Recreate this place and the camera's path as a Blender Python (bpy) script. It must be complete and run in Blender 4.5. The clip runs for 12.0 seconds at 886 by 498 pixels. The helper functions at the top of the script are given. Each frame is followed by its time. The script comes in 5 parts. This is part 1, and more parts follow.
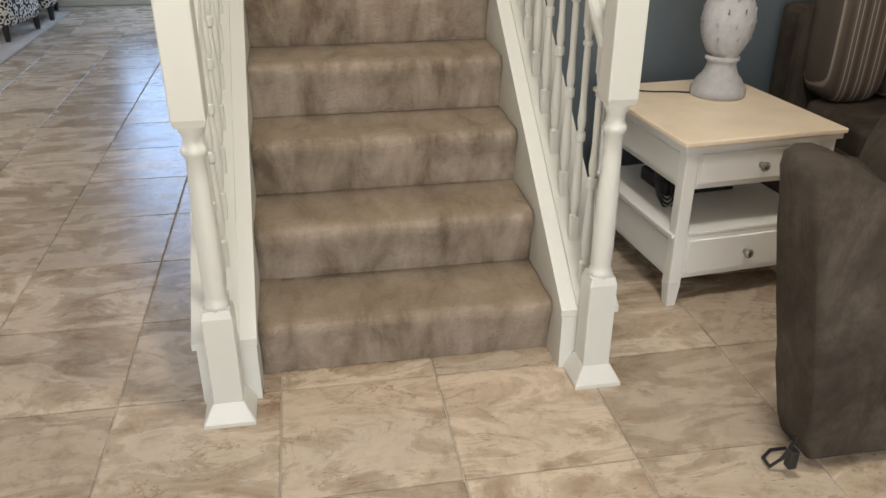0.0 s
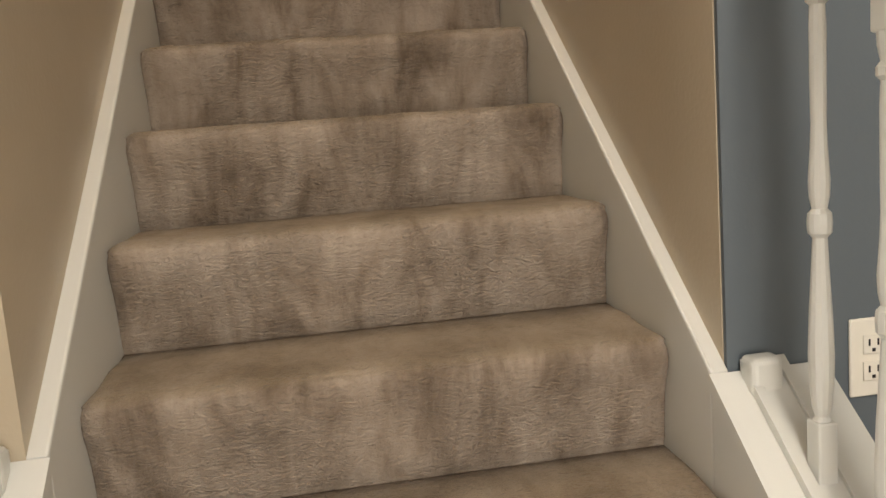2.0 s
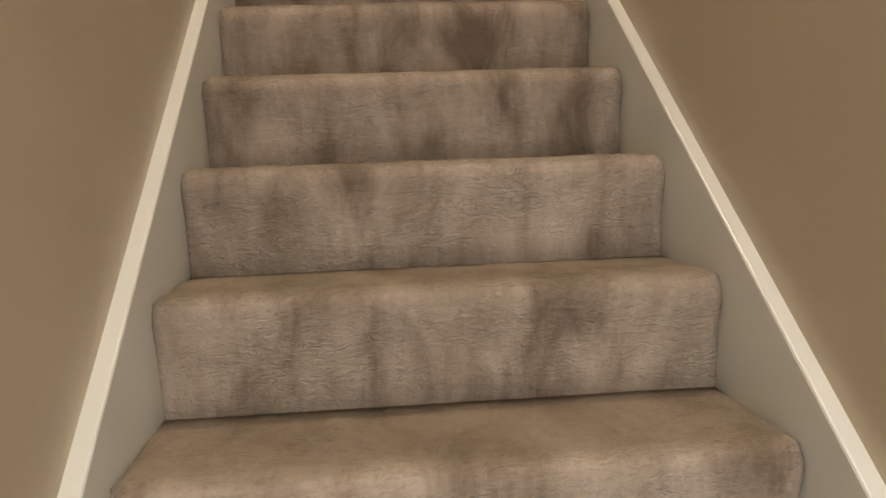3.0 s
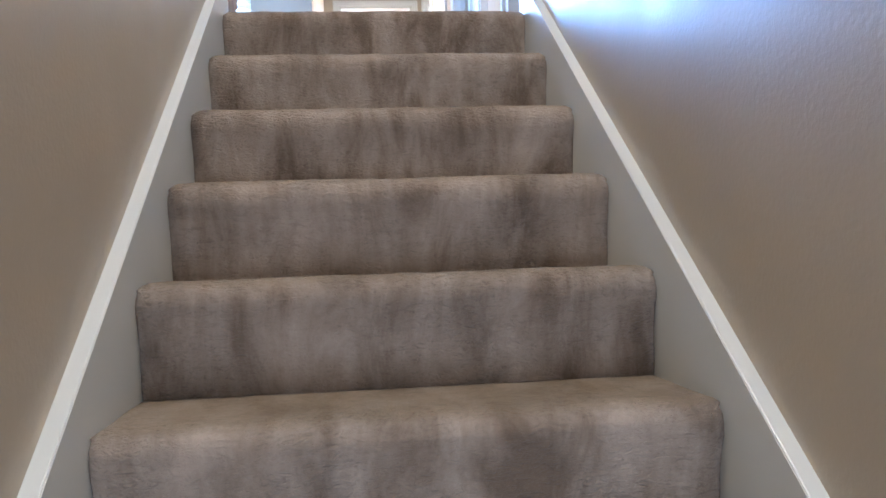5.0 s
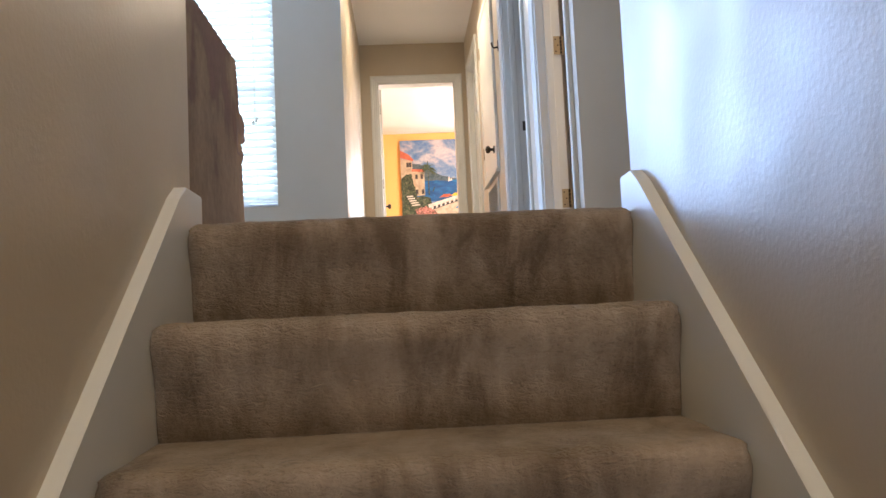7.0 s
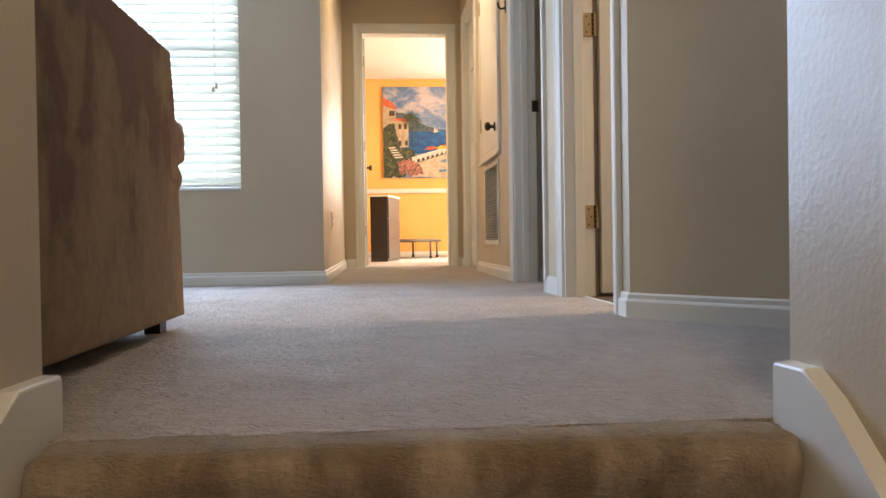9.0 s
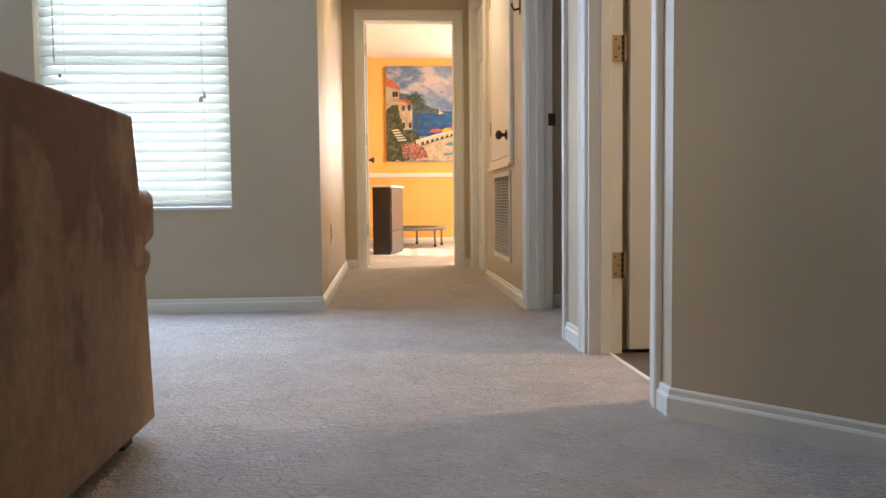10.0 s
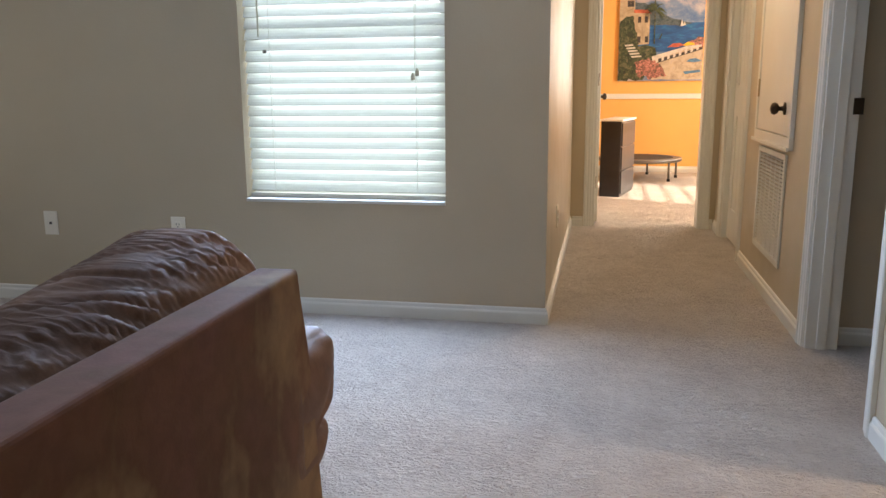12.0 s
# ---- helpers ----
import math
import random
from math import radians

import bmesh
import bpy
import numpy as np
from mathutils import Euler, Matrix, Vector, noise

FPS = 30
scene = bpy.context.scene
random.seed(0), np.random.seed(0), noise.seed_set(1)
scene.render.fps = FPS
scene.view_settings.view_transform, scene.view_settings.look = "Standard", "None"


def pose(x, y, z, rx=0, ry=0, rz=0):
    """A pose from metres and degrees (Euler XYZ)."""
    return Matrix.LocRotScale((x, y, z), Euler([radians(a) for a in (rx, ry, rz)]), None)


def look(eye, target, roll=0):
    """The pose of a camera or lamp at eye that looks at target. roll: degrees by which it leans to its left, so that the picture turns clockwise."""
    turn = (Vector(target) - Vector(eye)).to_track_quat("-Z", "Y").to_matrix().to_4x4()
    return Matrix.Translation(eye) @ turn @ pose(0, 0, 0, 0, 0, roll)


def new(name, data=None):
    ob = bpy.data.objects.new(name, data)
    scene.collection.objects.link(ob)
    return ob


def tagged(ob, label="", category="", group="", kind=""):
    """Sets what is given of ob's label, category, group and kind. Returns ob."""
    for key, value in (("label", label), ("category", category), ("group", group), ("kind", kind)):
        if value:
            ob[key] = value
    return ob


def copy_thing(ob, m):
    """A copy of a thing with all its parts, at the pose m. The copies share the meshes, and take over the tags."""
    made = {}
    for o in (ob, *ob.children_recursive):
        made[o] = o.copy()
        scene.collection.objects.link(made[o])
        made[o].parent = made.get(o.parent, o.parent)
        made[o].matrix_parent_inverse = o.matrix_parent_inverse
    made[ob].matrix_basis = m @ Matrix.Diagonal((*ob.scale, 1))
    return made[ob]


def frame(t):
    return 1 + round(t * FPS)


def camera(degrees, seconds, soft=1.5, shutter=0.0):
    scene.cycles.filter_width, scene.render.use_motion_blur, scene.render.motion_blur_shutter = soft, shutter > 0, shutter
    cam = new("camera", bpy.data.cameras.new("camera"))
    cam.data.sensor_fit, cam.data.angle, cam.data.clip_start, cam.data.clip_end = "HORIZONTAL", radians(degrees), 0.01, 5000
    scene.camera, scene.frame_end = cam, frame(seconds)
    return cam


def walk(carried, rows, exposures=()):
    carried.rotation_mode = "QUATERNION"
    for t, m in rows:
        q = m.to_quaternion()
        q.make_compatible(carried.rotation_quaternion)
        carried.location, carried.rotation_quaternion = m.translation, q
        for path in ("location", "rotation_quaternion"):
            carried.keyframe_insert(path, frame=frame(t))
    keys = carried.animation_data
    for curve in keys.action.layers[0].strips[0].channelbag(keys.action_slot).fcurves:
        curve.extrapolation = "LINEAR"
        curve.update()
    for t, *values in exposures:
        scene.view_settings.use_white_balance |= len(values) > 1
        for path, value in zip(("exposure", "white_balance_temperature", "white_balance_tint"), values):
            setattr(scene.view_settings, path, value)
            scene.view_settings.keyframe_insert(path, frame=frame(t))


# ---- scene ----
cam = camera(58.0, 12.0)
PATH = [
    (0, (-0.259, -2.070, 1.426), (0.052, -0.307, 0.535), 0.1),
    (0.5, (-0.233, -1.597, 1.343), (0.010, 0.108, 0.325), -0.1),
    (1, (-0.118, -1.102, 1.309), (0.105, 0.639, 0.351), -1.0),
    (1.5, (-0.114, -0.542, 1.405), (0.162, 1.391, 0.972), -1.8),
    (2, (-0.073, 0.026, 1.501), (0.211, 1.987, 1.229), -4.4),
    (2.5, (-0.044, 0.441, 1.742), (0.144, 2.411, 1.447), -4.1),
    (3, (-0.111, 0.709, 1.919), (0.066, 2.693, 1.740), -2.1),
    (3.2, (-0.074, 0.803, 1.967), (0.073, 2.794, 1.847), -2.3),
    (4.8, (-0.083, 1.464, 2.436), (0.119, 3.453, 2.476), -1.5),
    (5, (-0.075, 1.545, 2.537), (0.134, 3.533, 2.592), -2.1),
    (5.5, (-0.057, 1.796, 2.636), (0.146, 3.785, 2.677), -1.2),
    (6, (-0.035, 1.942, 2.800), (0.121, 3.934, 2.876), -0.4),
    (6.5, (-0.023, 2.138, 2.981), (0.083, 4.129, 3.140), -4.1),
    (7, (-0.025, 2.300, 3.121), (0.078, 4.292, 3.274), -2.7),
    (7.5, (-0.003, 2.497, 3.267), (0.090, 4.494, 3.334), -1.5),
    (7.7, (0.006, 2.591, 3.324), (0.057, 4.591, 3.327), -2.7),
    (9.3, (-0.080, 3.087, 3.645), (0.095, 5.079, 3.603), -0.9),
    (9.5, (-0.096, 3.162, 3.726), (0.078, 5.152, 3.637), -1.2),
    (10, (-0.043, 3.324, 3.855), (0.104, 5.315, 3.737), -0.6),
    (10.5, (-0.061, 3.505, 4.008), (-0.075, 5.497, 3.833), -1.2),
    (11, (-0.111, 3.657, 4.123), (-0.135, 5.643, 3.885), -1.5),
    (11.5, (-0.087, 3.835, 4.218), (-0.167, 5.808, 3.899), -0.9),
    (12, (-0.131, 3.993, 4.329), (-0.516, 5.915, 3.932), -0.4),
]
EXPOSURES = [(0, 1.85, 6500, 11), (1, 1.72, 6500, 13), (1.5, 1.6, 6500, 15), (2, 2.1, 6800, 14), (2.5, 2.54, 7400, 13), (3.2, 2.57, 6000, 13), (4.8, 2.8, 4800, 12), (5.5, 2.7, 4950, 13), (6, 2.58, 5100, 13), (6.5, 1.84, 5400, 13), (7.5, 1.82, 6900, 15), (9.5, 1.45, 7600, 15), (10.5, 1.3, 7600, 15), (11, 1.2, 7500, 15), (12, 1.22, 7600, 15)]
walk(cam, [(t, look(eye, target, roll)) for t, eye, target, roll in PATH], EXPOSURES)

# ---- sizes ----
R, G, N, W = 0.195, 0.245, 17, 0.8926      # riser, going, number of risers, width between skirts
F = N * R                                  # upper floor level
HW = W / 2
WX = HW + 0.026                            # stair wall faces
SL = R / G
SKIRT = 0.300                              # skirt top above the line of riser feet
Y_OPEN = 1.06                              # the stair walls begin
Y_TOP, Y_TOPR = 4.02, 3.975                # the stair walls end
LOW_CEIL = 3.03
UP_CEIL = F + 2.41
X_HALL_L, X_HALL_R, Y_WIN, Y_END, Y_FAR = -0.356, 0.668, 7.36, 9.92, 13.87

# ---- light ----
world = bpy.data.worlds.new("world")
scene.world = world
world.use_nodes = True
wn = world.node_tree
sky = wn.nodes.new("ShaderNodeTexSky")
sky.sky_type, sky.sun_disc = "NISHITA", False
sky.sun_elevation, sky.sun_rotation = radians(22.7), radians(107)
wn.links.new(sky.outputs[0], wn.nodes["Background"].inputs[0])
wn.nodes["Background"].inputs[1].default_value = 0.1


def area(name, eye, target, sx, sy, watts, colour):
    data = bpy.data.lights.new(name, "AREA")
    data.shape, data.size, data.size_y = "RECTANGLE", sx, sy
    data.energy, data.color = watts * 0.3, colour
    ob = new(name, data)
    ob.matrix_world = look(eye, target)
    return ob


sun_data = bpy.data.lights.new("sun", "SUN")
sun_data.energy, sun_data.angle, sun_data.color = 5.0, radians(0.5), (1.0, 0.94, 0.85)
sun = new("sun", sun_data)
sun.matrix_world = look((8, -2.5, 9), (0, 0, 5.5))

DAY = (0.80, 0.90, 1.0)
SKY = (0.70, 0.85, 1.0)
area("window_daylight", (-1.25, 7.335, F + 1.27), (-1.25, 5, F + 1.2), 0.9, 1.5, 135, (0.40, 0.61, 1.0))
area("blind_daylight", (-1.25, 7.80, F + 1.3), (-1.25, 5, F + 1.2), 1.5, 2.3, 115, SKY)
# Weak warm fill added to the hall from an unseen, assumed lamp.
area("hall_fill_light", (0.16, 8.15, UP_CEIL - 0.16), (0.16, 8.15, 0), 0.22, 0.22, 20, (1.0, 0.80, 0.55))
area("bathroom_lamp_light", (2.2, 5.75, UP_CEIL - 0.16), (2.2, 5.75, 0), 0.22, 0.22, 62, (1.0, 0.80, 0.58))
# Fill for the loft from an unseen west window that is assumed.
area("loft_west_fill", (-5.35, 6.2, F + 1.35), (-1, 6.6, F + 1.0), 1.6, 1.3, 19, (1.0, 0.93, 0.82))
area("bedroom_window_daylight", (3.40, 11.05, F + 1.45), (0, 11.3, F + 0.9), 1.4, 1.2, 300, (1.0, 0.95, 0.88))
area("bedroom_north_daylight", (2.05, Y_FAR + 0.10, F + 1.5), (0.3, 9.5, F + 0.4), 1.2, 1.1, 125, (1.0, 0.97, 0.92))
# Added lamp without any window, lifts the side bedroom seen through its doorway.
area("side_bedroom_fill", (3.4, 7.9, F + 1.4), (1.0, 7.6, F + 1.2), 1.2, 1.2, 34, DAY)
# Frontal fill through an added south opening that is never in view.
area("south_fill_light", (-0.2, -4.75, 1.3), (-0.2, 0, 1.0), 3.2, 2.1, 92, (1.0, 0.97, 0.92))
area("front_window_daylight", (-1.35, 6.75, 1.65), (-1.35, 4, 0.6), 1.7, 2.1, 50, (0.38, 0.60, 1.0))
# Side fill added from the west, where no window is in view.
area("west_fill_light", (-5.3, 1.5, 1.5), (0, 1.2, 0.7), 2.6, 1.5, 66, (1.0, 0.97, 0.92))
# Added warm fill over the stairs; its ceiling fixture is never in view.
area("stair_fill_light", (0, 2.2, UP_CEIL - 0.16), (0, 2.2, 0), 0.22, 0.22, 25, (1.0, 0.80, 0.55))
# Overhead fill added out of view to brighten the curbs and lower steps.
area("living_fill_light", (0.4, -0.75, LOW_CEIL - 0.13), (0.4, -0.75, 0), 0.3, 0.3, 33, (1.0, 0.95, 0.86))

# ---- materials ----


def shader(name, colour, rough=0.6, metal=0.0):
    m = bpy.data.materials.new(name)
    m.use_nodes = True
    b = m.node_tree.nodes["Principled BSDF"]
    b.inputs["Base Color"].default_value = (*colour, 1)
    b.inputs["Roughness"].default_value, b.inputs["Metallic"].default_value = rough, metal
    return m, m.node_tree, b


def node(nt, kind, **inputs):
    n = nt.nodes.new(kind)
    for k, v in inputs.items():
        n.inputs[k.replace("_", " ")].default_value = v
    return n


def coords(nt, scale=(1, 1, 1), rot=(0, 0, 0)):
    g = nt.nodes.new("ShaderNodeNewGeometry")
    mp = nt.nodes.new("ShaderNodeMapping")
    mp.inputs["Scale"].default_value = scale
    mp.inputs["Rotation"].default_value = rot
    nt.links.new(g.outputs["Position"], mp.inputs["Vector"])
    return mp.outputs[0]


def noise_at(nt, vec, scale, detail=3.0, rough=0.55, distort=0.0):
    n = node(nt, "ShaderNodeTexNoise", Scale=scale, Detail=detail, Roughness=rough, Distortion=distort)
    nt.links.new(vec, n.inputs["Vector"])
    return n.outputs["Fac"]


def ramp(nt, fac, stops):
    n = nt.nodes.new("ShaderNodeValToRGB")
    e = n.color_ramp.elements
    e[0].position, e[0].color = stops[0][0], (*stops[0][1], 1)
    e[1].position, e[1].color = stops[-1][0], (*stops[-1][1], 1)
    for p, c in stops[1:-1]:
        x = e.new(p)
        x.color = (*c, 1)
    nt.links.new(fac, n.inputs[0])
    return n.outputs[0]


def mix(nt, fac, a, b, mode="MIX"):
    n = nt.nodes.new("ShaderNodeMix")
    n.data_type, n.blend_type = "RGBA", mode
    for sock, v in ((n.inputs[0], fac), (n.inputs[6], a), (n.inputs[7], b)):
        if isinstance(v, (int, float)):
            sock.default_value = v
        elif isinstance(v, tuple):
            sock.default_value = (*v, 1)
        else:
            nt.links.new(v, sock)
    return n.outputs[2]


def math_node(nt, op, a, b=0.0):
    n = nt.nodes.new("ShaderNodeMath")
    n.operation = op
    for sock, v in ((n.inputs[0], a), (n.inputs[1], b)):
        if isinstance(v, (int, float)):
            sock.default_value = v
        else:
            nt.links.new(v, sock)
    return n.outputs[0]


def bump(nt, b, height, strength, dist=0.01, prev=None):
    n = node(nt, "ShaderNodeBump", Strength=strength, Distance=dist)
    nt.links.new(height, n.inputs["Height"])
    if prev is not None:
        nt.links.new(prev, n.inputs["Normal"])
    nt.links.new(n.outputs[0], b.inputs["Normal"])
    return n.outputs[0]


def paint(name, colour, rough=0.55, grain=0.18, vary=0.06, texture=70.0):
    m, nt, b = shader(name, colour, rough)
    v = coords(nt)
    lo = tuple(c * (1 - vary) for c in colour)
    hi = tuple(min(1, c * (1 + vary)) for c in colour)
    c = ramp(nt, noise_at(nt, v, 1.3, 4), [(0.3, lo), (0.7, hi)])
    nt.links.new(c, b.inputs["Base Color"])
    h = noise_at(nt, v, texture, 3, 0.6)
    bump(nt, b, h, grain, 0.004)
    rr = ramp(nt, noise_at(nt, v, 5, 3), [(0.3, (rough - 0.06,) * 3), (0.7, (rough + 0.06,) * 3)])
    nt.links.new(rr, b.inputs["Roughness"])
    return m


def carpet(name, dark, mid, light, stretch=(1, 1, 1), pile=1.0, blotch=7.0, grain=0.5, tread_lighting=None, even=0.35, size=88.0):
    """Cut pile: broad nap shading, tufts that lie in short dashes, fine fibre; level parts can take a tint that puts
    their different lighting into the colour.
    """
    m, nt, b = shader(name, mid, 0.95)
    b.inputs["Specular IOR Level"].default_value = 0.15
    b.inputs["Sheen Weight"].default_value = 0.12
    b.inputs["Sheen Roughness"].default_value = 0.5
    v = coords(nt)
    nap = noise_at(nt, coords(nt, stretch), blotch, 5, 0.62, 0.4)
    c = ramp(nt, nap, [(0.34, dark), (0.5, mid), (0.66, light)])
    # Treads look yellower and darker than risers; that lighting is put into the colour.
    if tread_lighting:
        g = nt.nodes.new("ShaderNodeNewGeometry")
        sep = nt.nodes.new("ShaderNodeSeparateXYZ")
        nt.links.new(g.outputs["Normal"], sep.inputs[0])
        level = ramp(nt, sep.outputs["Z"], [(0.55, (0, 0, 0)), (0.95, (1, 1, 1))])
        c = mix(nt, level, c, mix(nt, 0.5, c, tread_lighting))
    patch = ramp(nt, noise_at(nt, v, 6.0, 3, 0.6), [(0.36, (even,) * 3), (0.62, (1.0,) * 3)])
    clump = noise_at(nt, coords(nt, (0.55, 0.9, 1.35)), size, 3, 0.62, 1.5)
    # Hollows between tufts are darkened in colour, standing in for their shade.
    gap_shade = ramp(nt, clump, [(0.30, (0.30,) * 3), (0.42, (0.85,) * 3), (0.50, (1.0,) * 3), (0.68, (1.16,) * 3)])
    c = mix(nt, math_node(nt, "MULTIPLY", patch, grain), c, gap_shade, "MULTIPLY")
    strand = noise_at(nt, coords(nt, (1, 0.3, 0.14)), 30, 4, 0.65, 0.5)
    c = mix(nt, 0.5 * grain, c, ramp(nt, strand, [(0.36, (0.66, 0.63, 0.60)), (0.5, (1, 1, 1)), (0.66, (1.12,) * 3)]), "MULTIPLY")
    tuft = noise_at(nt, v, 190, 3, 0.7)
    c = mix(nt, 0.30 * grain, c, ramp(nt, tuft, [(0.3, (0.5,) * 3), (0.7, (1.08,) * 3)]), "MULTIPLY")
    fleck = noise_at(nt, v, 560, 2, 0.6)
    c = mix(nt, 0.16 * grain, c, ramp(nt, fleck, [(0.35, (0.55,) * 3), (0.65, (1.1,) * 3)]), "MULTIPLY")
    nt.links.new(c, b.inputs["Base Color"])
    h = math_node(nt, "ADD", tuft, math_node(nt, "MULTIPLY", fleck, 0.4))
    n1 = bump(nt, b, h, 0.7 * pile, 0.006)
    bump(nt, b, math_node(nt, "MULTIPLY", clump, patch), 1.0 * pile, 0.022, n1)
    return m


def plain(name, colour, rough=0.5, metal=0.0, vary=0.12, scale=14.0, grain=0.06):
    m, nt, b = shader(name, colour, rough, metal)
    v = coords(nt)
    f = noise_at(nt, v, scale, 4)
    c = ramp(nt, f, [(0.3, tuple(x * (1 - vary) for x in colour)), (0.7, tuple(min(1, x * (1 + vary)) for x in colour))])
    nt.links.new(c, b.inputs["Base Color"])
    bump(nt, b, noise_at(nt, v, scale * 9, 3), grain, 0.003)
    return m


def travertine():
    m, nt, b = shader("travertine", (0.45, 0.36, 0.27), 0.32)
    v = coords(nt)
    info = nt.nodes.new("ShaderNodeObjectInfo")
    off = nt.nodes.new("ShaderNodeVectorMath")
    off.operation = "ADD"
    sc = nt.nodes.new("ShaderNodeVectorMath")
    sc.operation = "SCALE"
    sc.inputs[0].default_value = (31.0, 17.0, 9.0)
    nt.links.new(info.outputs["Random"], sc.inputs["Scale"])
    nt.links.new(v, off.inputs[0])
    nt.links.new(sc.outputs[0], off.inputs[1])
    vv = off.outputs[0]
    mp = nt.nodes.new("ShaderNodeMapping")
    mp.inputs["Scale"].default_value = (1.0, 2.3, 1.0)
    nt.links.new(vv, mp.inputs["Vector"])
    cloud = noise_at(nt, mp.outputs[0], 2.6, 6, 0.62, 1.0)
    c = ramp(nt, cloud, [(0.30, (0.25, 0.175, 0.115)), (0.42, (0.40, 0.315, 0.23)), (0.55, (0.56, 0.475, 0.375)), (0.68, (0.44, 0.355, 0.265)), (0.80, (0.31, 0.225, 0.155))])
    tone = ramp(nt, info.outputs["Random"], [(0.0, (0.82, 0.81, 0.80)), (1.0, (1.10, 1.10, 1.09))])
    c = mix(nt, 1.0, c, tone, "MULTIPLY")
    mott = noise_at(nt, vv, 15, 6, 0.7, 0.6)
    c = mix(nt, 0.7, c, ramp(nt, mott, [(0.32, (0.62, 0.55, 0.46)), (0.48, (1, 1, 1)), (0.68, (1.14, 1.13, 1.11))]), "MULTIPLY")
    crack = noise_at(nt, mp.outputs[0], 4.5, 5, 0.62, 0.9)
    line = ramp(nt, crack, [(0.482, (0, 0, 0)), (0.497, (1, 1, 1)), (0.503, (1, 1, 1)), (0.518, (0, 0, 0))])
    where = ramp(nt, noise_at(nt, vv, 3.2, 3, 0.6), [(0.50, (0, 0, 0)), (0.64, (0.8, 0.8, 0.8))])
    vein = mix(nt, 1.0, line, where, "MULTIPLY")
    c = mix(nt, vein, c, mix(nt, 1.0, c, (0.52, 0.41, 0.31), "MULTIPLY"))
    pits = noise_at(nt, mp.outputs[0], 46, 4, 0.7)
    pit = ramp(nt, pits, [(0.30, (0.3, 0.24, 0.18)), (0.37, (1, 1, 1))])
    c = mix(nt, 0.85, c, pit, "MULTIPLY")
    nt.links.new(c, b.inputs["Base Color"])
    nt.links.new(ramp(nt, cloud, [(0.3, (0.20,) * 3), (0.7, (0.34,) * 3)]), b.inputs["Roughness"])
    n1 = bump(nt, b, pit, 0.3, 0.003)
    bump(nt, b, mott, 0.14, 0.006, n1)
    return m


def brushed_suede():
    """Suede of the sofa's side: a darker red-brown upper part that runs down in uneven streaks over an olive tan."""
    m, nt, b = shader("brown_suede", (0.2, 0.12, 0.08), 0.8)
    b.inputs["Sheen Weight"].default_value = 0.06
    b.inputs["Specular IOR Level"].default_value = 0.25
    v = coords(nt)
    runs = noise_at(nt, coords(nt, (8.0, 8.0, 2.8)), 1.0, 3, 0.5, 0.5)
    big = noise_at(nt, coords(nt, (1, 1, 0.7)), 7.0, 4, 0.6, 0.4)
    small = noise_at(nt, v, 30, 4, 0.62, 0.4)
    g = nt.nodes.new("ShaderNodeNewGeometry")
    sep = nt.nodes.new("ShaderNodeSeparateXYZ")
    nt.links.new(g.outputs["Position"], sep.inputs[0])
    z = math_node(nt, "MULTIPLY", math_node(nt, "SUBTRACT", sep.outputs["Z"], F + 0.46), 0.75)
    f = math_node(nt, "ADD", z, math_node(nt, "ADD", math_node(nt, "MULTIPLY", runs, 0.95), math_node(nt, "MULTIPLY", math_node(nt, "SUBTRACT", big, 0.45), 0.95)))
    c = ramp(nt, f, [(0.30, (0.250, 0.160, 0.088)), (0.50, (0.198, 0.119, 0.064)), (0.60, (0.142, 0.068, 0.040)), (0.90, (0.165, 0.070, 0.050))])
    c = mix(nt, 0.4, c, ramp(nt, small, [(0.36, (0.66, 0.62, 0.60)), (0.62, (1.14,) * 3)]), "MULTIPLY")
    nt.links.new(c, b.inputs["Base Color"])
    bump(nt, b, noise_at(nt, v, 240, 3), 0.15, 0.002)
    return m


def suede(name, dark, mid, light, stretch, rough=0.8, spec=0.25):
    m, nt, b = shader(name, mid, rough)
    b.inputs["Specular IOR Level"].default_value = spec
    v = coords(nt, stretch)
    f = noise_at(nt, v, 4.2, 8, 0.68, 0.5)
    c = ramp(nt, f, [(0.38, dark), (0.5, mid), (0.62, light)])
    c = mix(nt, 0.45, c, ramp(nt, noise_at(nt, coords(nt), 17, 5, 0.7, 0.4), [(0.36, (0.6,) * 3), (0.6, (1.1,) * 3)]), "MULTIPLY")
    nt.links.new(c, b.inputs["Base Color"])
    bump(nt, b, noise_at(nt, coords(nt), 240, 3), 0.15, 0.002)
    return m


def chain_fabric():
    m, nt, b = shader("chain_fabric", (0.5, 0.5, 0.48), 0.9)
    v = coords(nt, (14, 14, 14))
    wv = node(nt, "ShaderNodeTexVoronoi", Scale=1.6)
    nt.links.new(v, wv.inputs["Vector"])
    c = ramp(nt, wv.outputs["Distance"], [(0.30, (0.03, 0.03, 0.035)), (0.34, (0.72, 0.7, 0.66)), (0.55, (0.72, 0.7, 0.66)), (0.6, (0.03, 0.03, 0.035))])
    nt.links.new(c, b.inputs["Base Color"])
    return m


